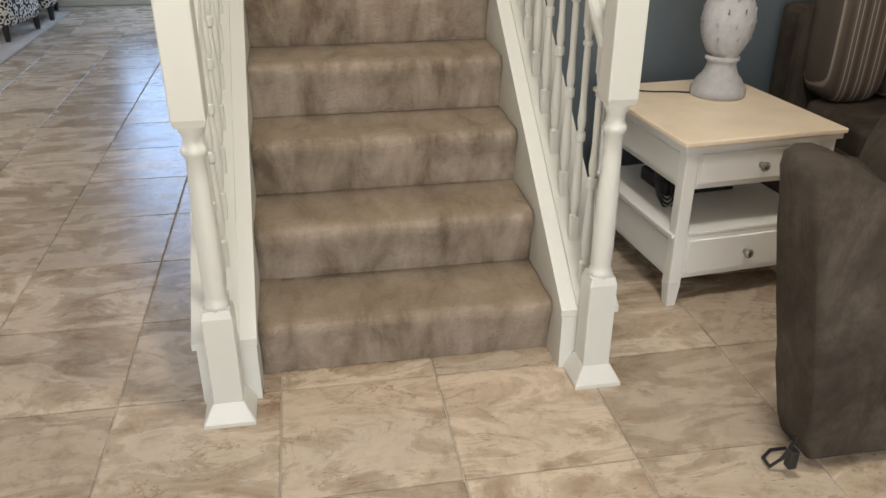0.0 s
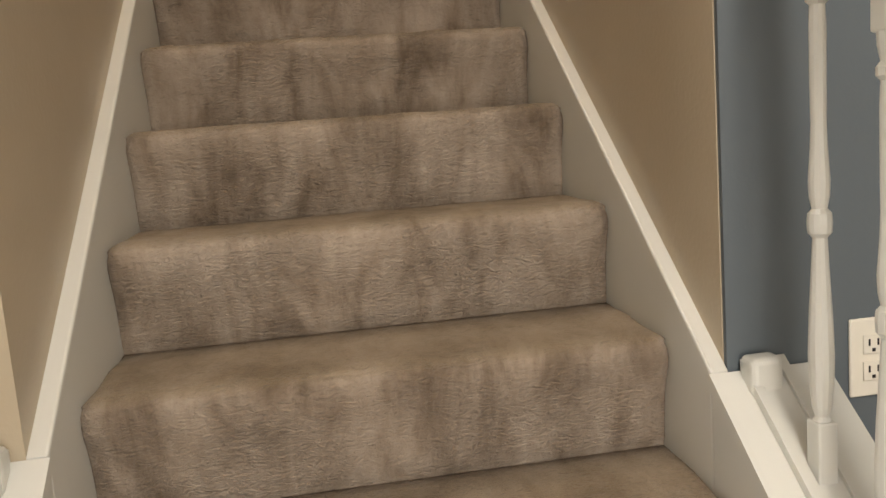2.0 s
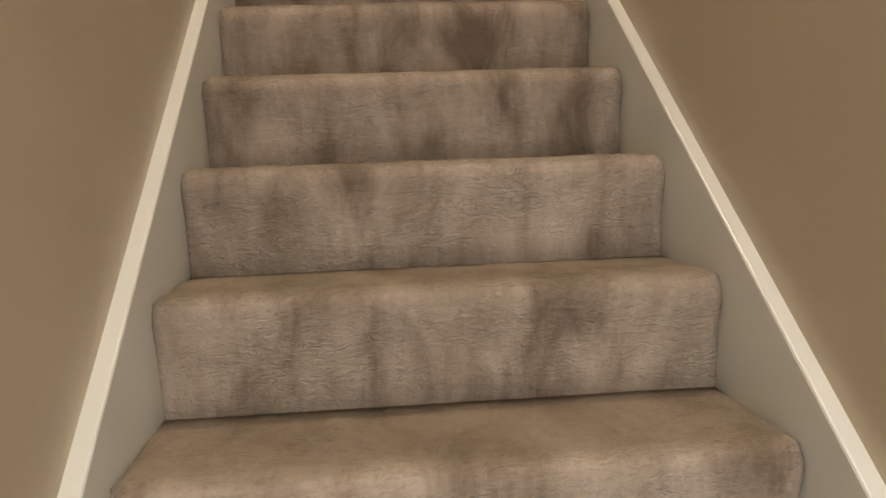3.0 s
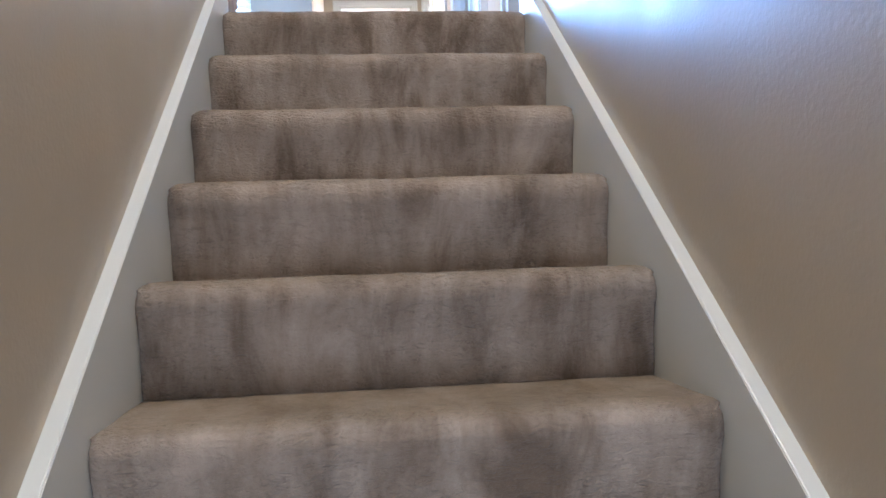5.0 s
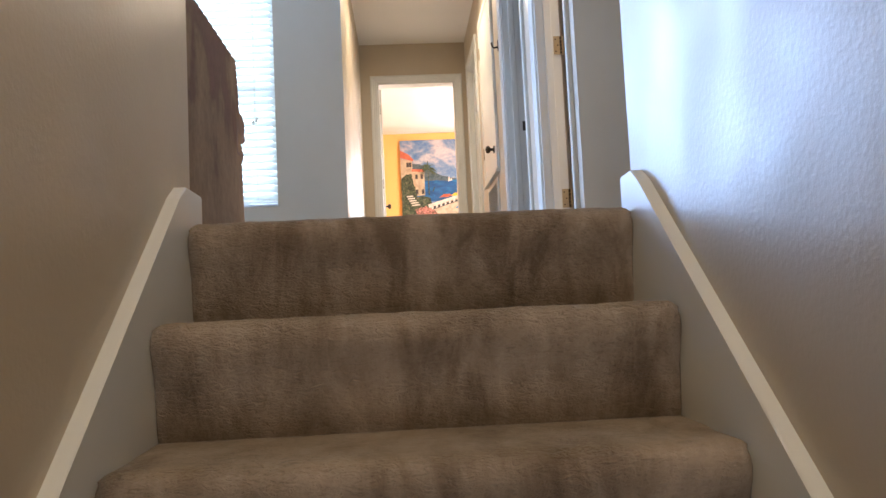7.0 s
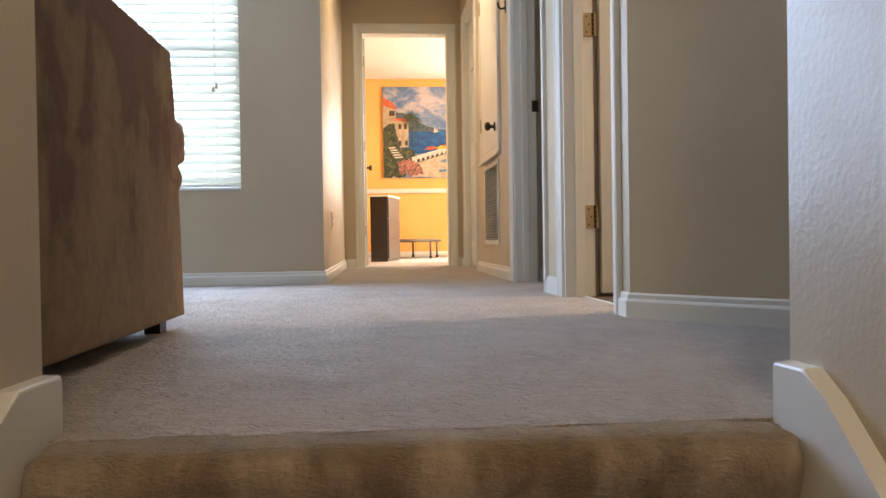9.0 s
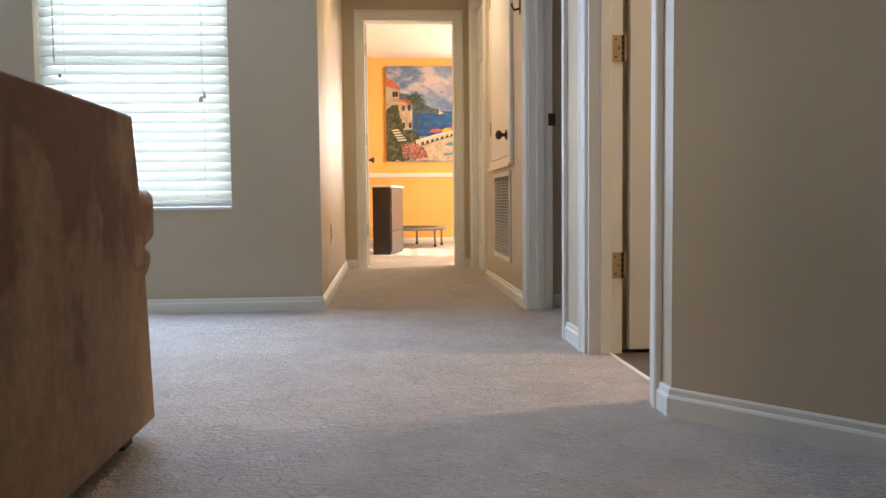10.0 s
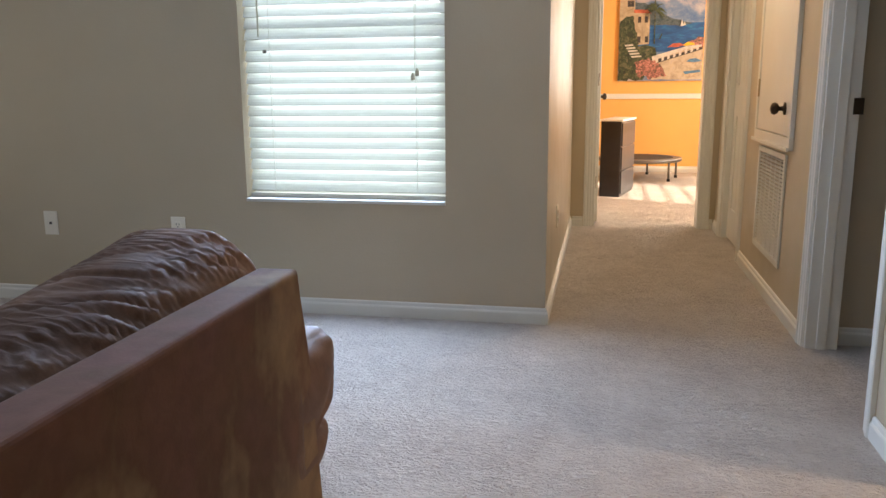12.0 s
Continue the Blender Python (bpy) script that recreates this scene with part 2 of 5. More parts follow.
def striped():
    m, nt, b = shader("striped_fabric", (0.10, 0.075, 0.055), 0.85)
    v = coords(nt, (1, 0.25, 0.05), (0, 0, radians(8)))
    wv = node(nt, "ShaderNodeTexWave", Scale=5.5, Distortion=0.3)
    nt.links.new(v, wv.inputs["Vector"])
    c = ramp(nt, wv.outputs["Fac"], [(0.0, (0.055, 0.04, 0.03)), (0.62, (0.11, 0.085, 0.065)), (0.80, (0.36, 0.31, 0.26)), (0.86, (0.09, 0.07, 0.055))])
    nt.links.new(c, b.inputs["Base Color"])
    bump(nt, b, noise_at(nt, coords(nt), 160, 3), 0.2, 0.003)
    return m


def blind_slat():
    m, nt, b = shader("blind_vinyl", (0.84, 0.86, 0.84), 0.45)
    t = nt.nodes.new("ShaderNodeBsdfTranslucent")
    t.inputs[0].default_value = (0.80, 0.86, 0.84, 1)
    mx = nt.nodes.new("ShaderNodeMixShader")
    mx.inputs[0].default_value = 0.35
    nt.links.new(b.outputs[0], mx.inputs[1])
    nt.links.new(t.outputs[0], mx.inputs[2])
    nt.links.new(mx.outputs[0], nt.nodes["Material Output"].inputs[0])
    return m


M_WALL = paint("greige_paint", (0.474, 0.402, 0.294), 0.40, 0.17, 0.06, 100.0)
M_WHITE = paint("white_trim_paint", (0.65, 0.655, 0.615), 0.35, 0.05, 0.03)
M_CEIL = paint("white_ceiling_paint", (0.80, 0.79, 0.76), 0.8, 0.5, 0.03, 45)
M_BLUE = paint("slate_blue_paint", (0.103, 0.126, 0.143), 0.55, 0.15)
M_ORANGE = paint("orange_paint", (0.80, 0.44, 0.13), 0.6, 0.15, 0.05)
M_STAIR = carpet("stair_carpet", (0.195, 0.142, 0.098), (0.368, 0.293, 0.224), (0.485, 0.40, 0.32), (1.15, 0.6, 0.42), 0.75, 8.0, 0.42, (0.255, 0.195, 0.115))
M_LOFT = carpet("loft_carpet", (0.50, 0.44, 0.39), (0.55, 0.487, 0.433), (0.59, 0.527, 0.47), (1, 1, 1), 1.2, 5.0, 0.25, None, 0.7, 62.0)
M_TILE = travertine()
M_GROUT = plain("grout", (0.46, 0.41, 0.34), 0.9)
M_BATH = plain("dark_floor_tile", (0.10, 0.075, 0.06), 0.4, 0, 0.3, 6)
M_BRASS = plain("aged_brass", (0.40, 0.33, 0.22), 0.38, 0.85)
M_CORD = plain("pale_cord", (0.50, 0.49, 0.40), 0.6)
M_BRONZE = plain("dark_bronze", (0.045, 0.032, 0.022), 0.35, 0.8)
M_CHROME = plain("brushed_nickel", (0.45, 0.44, 0.42), 0.28, 1.0)
M_PLATE = plain("ivory_plastic", (0.78, 0.75, 0.66), 0.4, 0, 0.03)
M_DARK = plain("black_plastic", (0.012, 0.012, 0.013), 0.45)
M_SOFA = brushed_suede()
M_PILLOW = suede("brown_suede_cushion", (0.095, 0.048, 0.030), (0.142, 0.076, 0.050), (0.195, 0.113, 0.078), (1, 1, 1), 0.58, 0.28)
M_RECL = suede("grey_brown_microfibre", (0.040, 0.031, 0.023), (0.060, 0.048, 0.037), (0.088, 0.073, 0.058), (1.2, 1.2, 0.8))
M_STRIPE = striped()
M_CHAIN = chain_fabric()
M_TABLE = paint("white_furniture_paint", (0.80, 0.79, 0.76), 0.4, 0.03, 0.04)
M_TOP = plain("pale_wood_top", (0.88, 0.74, 0.56), 0.35, 0, 0.06, 8)
M_LAMP = plain("whitewashed_plaster", (0.42, 0.42, 0.43), 0.8, 0, 0.10, 40, 0.3)
M_SLAT = blind_slat()
M_RUG = carpet("cream_rug", (0.60, 0.53, 0.45), (0.70, 0.63, 0.55), (0.76, 0.70, 0.62))
M_SHELF = plain("black_laminate", (0.02, 0.02, 0.022), 0.35)
M_DRAWER = plain("grey_laminate", (0.030, 0.030, 0.034), 0.3)
M_SHELFTOP = plain("white_laminate", (0.75, 0.73, 0.7), 0.4, 0, 0.04)
M_MAT = plain("trampoline_mat", (0.018, 0.017, 0.02), 0.7)
M_STEEL = plain("grey_steel", (0.18, 0.17, 0.16), 0.4, 0.7)
M_GLASS = bpy.data.materials.new("window_glass")
M_GLASS.use_nodes = True
_g = M_GLASS.node_tree.nodes["Principled BSDF"]
_g.inputs["Transmission Weight"].default_value, _g.inputs["Roughness"].default_value, _g.inputs["IOR"].default_value = 1.0, 0.0, 1.1

# ---- mesh tools ----


def mesh_of(name, bm, mat, smooth=False):
    bmesh.ops.recalc_face_normals(bm, faces=bm.faces[:])
    me = bpy.data.meshes.new(name)
    bm.to_mesh(me)
    bm.free()
    me.materials.append(mat)
    if smooth:
        me.shade_smooth()
    return me


def part(name, bm, material, parent, label="", smooth=False):
    ob = new(name, mesh_of(name, bm, material, smooth))
    ob.parent = parent
    if label:
        tagged(ob, label)
    return ob


def solid(name, bm, material, label, category, kind="", group="", smooth=False):
    return tagged(new(name, mesh_of(name, bm, material, smooth)), label, category, group, kind)


def thing(name, label, category, at=(0, 0, 0), rz=0.0, kind="", group=""):
    ob = new(name)
    ob.empty_display_size = 0.1
    ob.matrix_world = pose(*at, 0, 0, rz)
    return tagged(ob, label, category, group, kind)


def box(bm, x0, x1, y0, y1, z0, z1, bevel=0.0, seg=2):
    g = bmesh.ops.create_cube(bm, size=1.0)
    vs = g["verts"]
    for v in vs:
        v.co = Vector(((x0 + x1) / 2 + v.co.x * (x1 - x0), (y0 + y1) / 2 + v.co.y * (y1 - y0), (z0 + z1) / 2 + v.co.z * (z1 - z0)))
    if bevel > 0:
        es = list({e for v in vs for e in v.link_edges})
        bmesh.ops.bevel(bm, geom=es, offset=bevel, segments=seg, affect="EDGES", profile=0.5)
    return bm


def boxes(*rows, bevel=0.0):
    bm = bmesh.new()
    for r in rows:
        box(bm, *r, bevel=bevel)
    return bm


def prism(bm, pts, axis, a, b):
    """A closed outline in the plane across axis, drawn out from a to b."""
    def at(p, q, s):
        return {"x": (s, p, q), "y": (p, s, q), "z": (p, q, s)}[axis]
    lo = [bm.verts.new(at(p, q, a)) for p, q in pts]
    hi = [bm.verts.new(at(p, q, b)) for p, q in pts]
    bm.faces.new(lo)
    bm.faces.new(hi[::-1])
    n = len(pts)
    for i in range(n):
        bm.faces.new((lo[i], hi[i], hi[(i + 1) % n], lo[(i + 1) % n]))
    return bm


def lathe(bm, prof, seg=16, at=(0, 0, 0)):
    rings = []
    for r, z in prof:
        rings.append([bm.verts.new((at[0] + r * math.cos(2 * math.pi * k / seg), at[1] + r * math.sin(2 * math.pi * k / seg), at[2] + z)) for k in range(seg)])
    for a, b in zip(rings, rings[1:]):
        for k in range(seg):
            bm.faces.new((a[k], a[(k + 1) % seg], b[(k + 1) % seg], b[k]))
    bm.faces.new(rings[0][::-1])
    bm.faces.new(rings[-1])
    return bm


def tube(bm, pts, r, seg=8):
    pts = [Vector(p) for p in pts]
    rings = []
    for i, p in enumerate(pts):
        d = (pts[min(i + 1, len(pts) - 1)] - pts[max(i - 1, 0)]).normalized()
        u = d.orthogonal().normalized() if abs(d.z) > 0.95 else d.cross(Vector((0, 0, 1))).normalized()
        v = d.cross(u)
        rings.append([bm.verts.new(p + r * (u * math.cos(2 * math.pi * k / seg) + v * math.sin(2 * math.pi * k / seg))) for k in range(seg)])
    for a, b in zip(rings, rings[1:]):
        for k in range(seg):
            bm.faces.new((a[k], a[(k + 1) % seg], b[(k + 1) % seg], b[k]))
    bm.faces.new(rings[0][::-1])
    bm.faces.new(rings[-1])
    return bm


def pad(bm, x0, x1, y0, y1, z0, z1, n=14, power=4.0, crease=0.0, seed=0.0):
    """A stuffed cushion: a rounded block, with creases."""
    c = Vector(((x0 + x1) / 2, (y0 + y1) / 2, (z0 + z1) / 2))
    h = Vector(((x1 - x0) / 2, (y1 - y0) / 2, (z1 - z0) / 2))
    old = len(bm.verts)
    g = bmesh.ops.create_cube(bm, size=2.0)
    es = list({e for v in g["verts"] for e in v.link_edges})
    bmesh.ops.subdivide_edges(bm, edges=es, cuts=n, use_grid_fill=True)
    bm.verts.ensure_lookup_table()
    for i in range(old, len(bm.verts)):
        v = bm.verts[i]
        p = v.co.copy()
        k = (abs(p.x) ** power + abs(p.y) ** power + abs(p.z) ** power) ** (1 / power)
        p = p / k
        q = Vector((c.x + p.x * h.x, c.y + p.y * h.y, c.z + p.z * h.z))
        if crease:
            w = noise.noise(Vector((q.x * 3 + seed, q.y * 17, q.z * 5))) + 0.6 * noise.noise(Vector((q.x * 8, q.y * 30 + seed, q.z * 9)))
            q += p.normalized() * crease * w
        v.co = q
    return bm


def wall_along_y(name, x0, x1, y0, y1, z0, z1, mat, label, holes=()):
    bm = bmesh.new()
    cuts = sorted(holes)
    at = y0
    for a, b, c, d in cuts:
        if a > at:
            box(bm, x0, x1, at, a, z0, z1)
        if c > z0:
            box(bm, x0, x1, a, b, z0, c)
        if d < z1:
            box(bm, x0, x1, a, b, d, z1)
        at = b
    if at < y1:
        box(bm, x0, x1, at, y1, z0, z1)
    return solid(name, bm, mat, label, "wall", "structure")


def wall_along_x(name, y0, y1, x0, x1, z0, z1, mat, label, holes=()):
    bm = bmesh.new()
    at = x0
    for a, b, c, d in sorted(holes):
        if a > at:
            box(bm, at, a, y0, y1, z0, z1)
        if c > z0:
            box(bm, a, b, y0, y1, z0, c)
        if d < z1:
            box(bm, a, b, y0, y1, d, z1)
        at = b
    if at < x1:
        box(bm, at, x1, y0, y1, z0, z1)
    return solid(name, bm, mat, label, "wall", "structure")


# ---- lower floor: shell ----
LOW = (-5.2, 3.6, -4.6, 6.9)
solid("floor", boxes((LOW[0] - .1, LOW[1] + .1, LOW[2] - .1, LOW[3] + .1, -0.2, -0.005)), M_GROUT, "sandy grout bed under travertine floor tiles", "floor", "structure")
solid("ceiling_lower", boxes((LOW[0], LOW[1], LOW[2], Y_OPEN, LOW_CEIL, F - 0.03), (LOW[0], -WX - 0.12, Y_OPEN, LOW[3], LOW_CEIL, F - 0.03), (WX + 0.12, LOW[1], Y_OPEN, LOW[3], LOW_CEIL, F - 0.03)), M_CEIL, "white textured ceiling over the lower rooms", "ceiling", "structure")
# Unseen wall; its opening is made up to let the frontal fill in.
wall_along_x("wall_south", LOW[2] - .12, LOW[2], LOW[0], LOW[1], 0, LOW_CEIL, M_WALL, "greige wall with a wide opening added for fill light", [(-1.9, 1.5, 0.05, 2.45)])
wall_along_y("wall_west", LOW[0] - .12, LOW[0], LOW[2], LOW[3], 0, LOW_CEIL, M_WALL, "greige wall with a wide opening added out of view", [(0.1, 2.9, 0.7, 2.3)])
wall_along_y("wall_east", LOW[1], LOW[1] + .12, LOW[2], Y_OPEN, 0, LOW_CEIL, M_WALL, "plain greige living room wall")
wall_along_x("wall_north", LOW[3], LOW[3] + .12, LOW[0], -WX, 0, LOW_CEIL, M_WALL, "greige wall at the end of the tiled room", [(-2.15, -0.6, 0.7, 2.25)])
solid("wall_accent", boxes((WX + 0.0015, WX + 0.114, Y_OPEN + 0.004, Y_OPEN + 0.0125, 0, LOW_CEIL), (WX + 0.114, LOW[1], Y_OPEN + 0.004, Y_OPEN + 0.12, 0, LOW_CEIL)), M_BLUE, "dark slate blue accent wall beside the stairs", "wall", "structure")

# ---- stairwell walls ----
# Out-of-view wall, added to stop sun leaking in below the landing.
wall_along_y("wall_sun_block", -WX - 0.11, -WX, Y_TOP, LOW[3], 0, LOW_CEIL, M_WALL, "unseen greige wall added to keep sun off the tiled room")
wall_along_y("wall_store", WX, WX + 0.11, Y_TOPR, LOW[3], 0, LOW_CEIL, M_WALL, "greige wall behind the accent wall")
wall_along_y("wall_stair_left", -WX - 0.11, -WX, Y_OPEN, Y_TOP, 0, UP_CEIL, M_WALL, "greige textured wall on one side of the stairs")
wall_along_y("wall_stair_right", WX, WX + 0.11, Y_OPEN + 0.0135, Y_TOPR, 0, UP_CEIL, M_WALL, "greige textured wall on the other side of the stairs")
wall_along_x("wall_stair_header", Y_OPEN - 0.12, Y_OPEN, -WX - 0.11, WX + 0.11, F - 0.03, UP_CEIL, M_WALL, "greige header wall above the foot of the stairs")

# ---- stairs ----


def step_profile(last):
    p = [(0.007, -0.003), (0.001, 0.012), (-0.005, 0.045), (-0.014, 0.085), (-0.027, 0.118), (-0.037, 0.142), (-0.042, 0.161), (-0.040, 0.177), (-0.031, 0.1885), (-0.015, 0.195), (0.003, 0.1955)]
    end = G if not last else 0.06
    p += [(end * 0.3, R), (end * 0.6, R - 0.0008), (end * 0.86, R - 0.001), (end + (0.007 if not last else 0), R - (0.004 if not last else 0))]
    return p


def carpet_step(i):
    """One riser and tread wrapped in pile, with a full nosing that rounds off towards the skirts."""
    last = i == N - 1
    bm = bmesh.new()
    prof = step_profile(last)
    inset = (0.0, 0.004, 0.010, 0.018, 0.030)
    xs = [-HW + d for d in inset] + [-HW + 0.05 + (W - 0.10) * k / 34 for k in range(35)] + [HW - d for d in inset[::-1]]
    rows = []
    for x in xs:
        col = []
        tuck = max(0.0, 1 - (HW - abs(x)) / 0.024) ** 2
        for j, (y, z) in enumerate(prof):
            q = Vector((x, i * G + y, i * R + z))
            d = 0.0026 * noise.noise(q * 14) + 0.0016 * noise.noise(q * 45)
            if 1 <= j <= len(prof) - 2:
                q.y -= d * (1 if j < 9 else 0)
                q.z += d * (0 if j < 6 else 1)
                lift = min(1.0, max(0.0, z / R)) if j < 10 else 1.0
                q.y += 0.020 * tuck * (lift if j < 9 else 0)
                q.z -= 0.012 * tuck * (lift ** 3 if j > 4 else 0) * (0.4 if j > 11 else 1)
            col.append(bm.verts.new(q))
        col.append(bm.verts.new((x, i * G + prof[-1][0], i * R - 0.02)))
        col.append(bm.verts.new((x, i * G + 0.008, i * R - 0.02)))
        rows.append(col)
    for a, b in zip(rows, rows[1:]):
        n = len(a)
        for j in range(n):
            bm.faces.new((a[j], b[j], b[(j + 1) % n], a[(j + 1) % n]))
    bm.faces.new(rows[0][::-1])
    bm.faces.new(rows[-1])
    return bm


stairs = thing("staircase", "straight flight of stairs carpeted in mottled taupe pile", "stairs", kind="structure")
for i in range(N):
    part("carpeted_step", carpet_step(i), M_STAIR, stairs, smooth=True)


def skirt_outline(y0, y1, low=0.0):
    top = lambda y: max(low, SL * y + SKIRT)
    bot = lambda y: max(0.0, SL * y - 0.12)
    return [(y0, bot(y0)), (0.15, bot(0.15)), (y1, bot(y1)), (y1, top(y1)), (y0, top(y0))]


def walled_skirt(end):
    yt = (F + 0.072 - SKIRT) / SL
    pts = [(Y_OPEN, SL * Y_OPEN - 0.12), (3.86, SL * 3.86 - 0.12), (end - 0.002, F - 0.1), (end - 0.002, F + 0.066), (end - 0.008, F + 0.072), (yt + 0.02, F + 0.074), (yt - 0.03, F + 0.072 - SL * 0.03 - 0.002), (Y_OPEN, SL * Y_OPEN + SKIRT)]
    return pts


for s, nm in ((-1, "left"), (1, "right")):
    bm = bmesh.new()
    prism(bm, walled_skirt(Y_TOP if s < 0 else Y_TOPR), "x", s * HW, s * (WX + 0.0))
    es = [e for e in bm.edges if all(abs(abs(v.co.x) - HW) < 1e-5 for v in e.verts)]
    bmesh.ops.bevel(bm, geom=es, offset=0.004, segments=2, affect="EDGES", profile=0.5)
    solid("trim_skirt_" + nm, bm, M_WHITE, "cream painted sloping skirting board along the stairs", "skirting board", "structure")

# ---- balustrades ----
CURB_OUT = HW + 0.175
BAL_X = HW + 0.078
NEWEL_Y = -0.168


def newel():
    root = thing("newel_post", "white turned wooden newel post at the foot of the stairs", "newel post", group="newel posts")
    h, a = 0.0405, 0.070
    sq = ((-1, -1), (1, -1), (1, 1), (-1, 1))

    def stack(levels):
        bm = bmesh.new()
        rings = [[bm.verts.new((sx * r, sy * r, z)) for sx, sy in sq] for r, z in levels]
        bm.faces.new(rings[0][::-1])
        bm.faces.new(rings[-1])
        for p, q in zip(rings, rings[1:]):
            for k in range(4):
                bm.faces.new((p[k], p[(k + 1) % 4], q[(k + 1) % 4], q[k]))
        es = [e for e in bm.edges if abs(e.verts[0].co.z - e.verts[1].co.z) > 0.02]
        bmesh.ops.bevel(bm, geom=es, offset=0.004, segments=2, affect="EDGES", profile=0.5)
        return bm
    part("plinth", stack([(a, 0), (a, 0.012), (h * 1.06, 0.062)]), M_WHITE, root)
    part("lower_block", stack([(h, 0.062), (h, 0.328), (h * 0.86, 0.350)]), M_WHITE, root)
    prof = [(0.036, 0.346), (0.033, 0.362), (0.0285, 0.372), (0.0285, 0.385), (0.030, 0.42), (0.030, 0.50), (0.0285, 0.60), (0.0255, 0.70), (0.0235, 0.765), (0.0300, 0.772), (0.0325, 0.782), (0.0300, 0.792), (0.0245, 0.80), (0.0245, 0.82), (0.031, 0.832), (0.036, 0.846), (0.036, 0.858)]
    part("turned_shaft", lathe(bmesh.new(), prof, 24), M_WHITE, root, smooth=True)
    part("upper_block", stack([(h * 0.88, 0.848), (h, 0.866), (h, 1.26)]), M_WHITE, root)
    part("cap", lathe(bmesh.new(), [(0.040, 1.258), (0.052, 1.268), (0.052, 1.28), (0.036, 1.29), (0.046, 1.31), (0.041, 1.345), (0.018, 1.362)], 20), M_WHITE, root, smooth=True)
    return root


def baluster_mesh(height):
    q = 0.0135
    bm = bmesh.new()
    box(bm, -q, q, -q, q, -0.03, 0.078, 0.003)
    prof = [(0.0120, 0.076), (0.0085, 0.084), (0.0120, 0.096), (0.0148, 0.13), (0.0155, 0.165), (0.0138, 0.215), (0.0105, 0.275), (0.0088, 0.312), (0.0140, 0.318), (0.0148, 0.330), (0.0140, 0.342), (0.0090, 0.348), (0.0118, 0.362), (0.0128, 0.382), (0.0102, 0.42), (0.0090, 0.45)]
    top = height - 0.085
    prof += [(0.0096, 0.49), (0.0098, top - 0.075), (0.0088, top - 0.05), (0.0135, top - 0.045), (0.0135, top - 0.036), (0.0090, top - 0.030), (0.0120, top - 0.014), (0.0130, top + 0.002)]
    lathe(bm, prof, 12)
    box(bm, -q, q, -q, q, top, height + 0.012, 0.003)
    return bm


def cap_z(y):
    return SL * y + SKIRT


first = newel()
first.matrix_world = pose(BAL_X + 0.007, NEWEL_Y, 0)
copy_thing(first, pose(-BAL_X - 0.007, NEWEL_Y, 0))

for s, nm in ((1, "right"), (-1, "left")):
    rail = thing("balustrade", "white painted stair balustrade with turned balusters on a sloping curb", "balustrade", group="stair balustrades")
    y0, y1 = NEWEL_Y + 0.048, Y_OPEN - 0.002

    def sloped(bm, xa, xb, up0, up1, ya=y0, yb=y1, floor=False):
        pts = [(ya, 0.0 if floor else max(0.0, cap_z(ya) + up0)), (yb, 0.0 if floor else cap_z(yb) + up0), (yb, cap_z(yb) + up1), (ya, cap_z(ya) + up1)]
        return prism(bm, pts, "x", s * xa, s * xb)
    part("curb_side", sloped(bmesh.new(), HW, CURB_OUT - 0.012, 0, -0.022, floor=True), M_WHITE, rail)
    part("curb_cap", sloped(bmesh.new(), HW - 0.003, CURB_OUT, -0.021, 0.0), M_WHITE, rail)
    part("shoe_rail", sloped(bmesh.new(), BAL_X - 0.034, BAL_X - 0.020, 0.001, 0.017), M_WHITE, rail)
    part("shoe_rail", sloped(bmesh.new(), BAL_X + 0.020, BAL_X + 0.034, 0.001, 0.017), M_WHITE, rail)
    part("fillet_strip", sloped(bmesh.new(), BAL_X - 0.0195, BAL_X + 0.0195, 0.001, 0.010), M_WHITE, rail)
    part("end_block", box(bmesh.new(), *sorted((s * (BAL_X - 0.036), s * (BAL_X + 0.012))), 1.02, 1.057, cap_z(1.03) - 0.02, cap_z(1.03) + 0.048, 0.009, 3), M_WHITE, rail)
    h = 0.725
    bmesh_data = mesh_of("baluster", baluster_mesh(h), M_WHITE, False)
    for k in range(9):
        y = 0.92 - k * G / 2
        o = new("baluster", bmesh_data)
        o.parent = rail
        o.location = (s * BAL_X, y, cap_z(y) + 0.002)
    bm = bmesh.new()
    prof = [(-0.017, 0.0), (0.017, 0.0), (0.019, 0.014), (0.029, 0.023), (0.031, 0.045), (0.026, 0.062), (0.012, 0.072), (-0.012, 0.072), (-0.026, 0.062), (-0.031, 0.045), (-0.029, 0.023), (-0.019, 0.014)]
    ends = []
    for y in (y0, y1):
        ends.append([bm.verts.new((s * BAL_X + px, y, cap_z(y) + h + pz)) for px, pz in prof])
    bm.faces.new(ends[0][::-1])
    bm.faces.new(ends[1])
    for k in range(len(prof)):
        bm.faces.new((ends[0][k], ends[0][(k + 1) % len(prof)], ends[1][(k + 1) % len(prof)], ends[1][k]))
    part("handrail", bm, M_WHITE, rail, "smooth white handrail")

# ---- upper floor: shell ----
DOOR_H = F + 2.034
D1 = (5.385, 6.08)
D2 = (6.434, 7.228)
D3 = (8.87, 9.62)
UPX0, UPX1 = -5.2, 3.6
bm = bmesh.new()
box(bm, UPX0, -WX - 0.11, Y_OPEN - 0.12, Y_TOP, F - 0.026, F - 0.004)
box(bm, WX + 0.11, UPX1, Y_OPEN - 0.12, Y_TOP, F - 0.026, F - 0.004)
box(bm, UPX0, -HW, Y_TOP, Y_WIN, F - 0.026, F)
box(bm, -HW, 0.74, 3.97, Y_END + 0.14, F - 0.026, F)
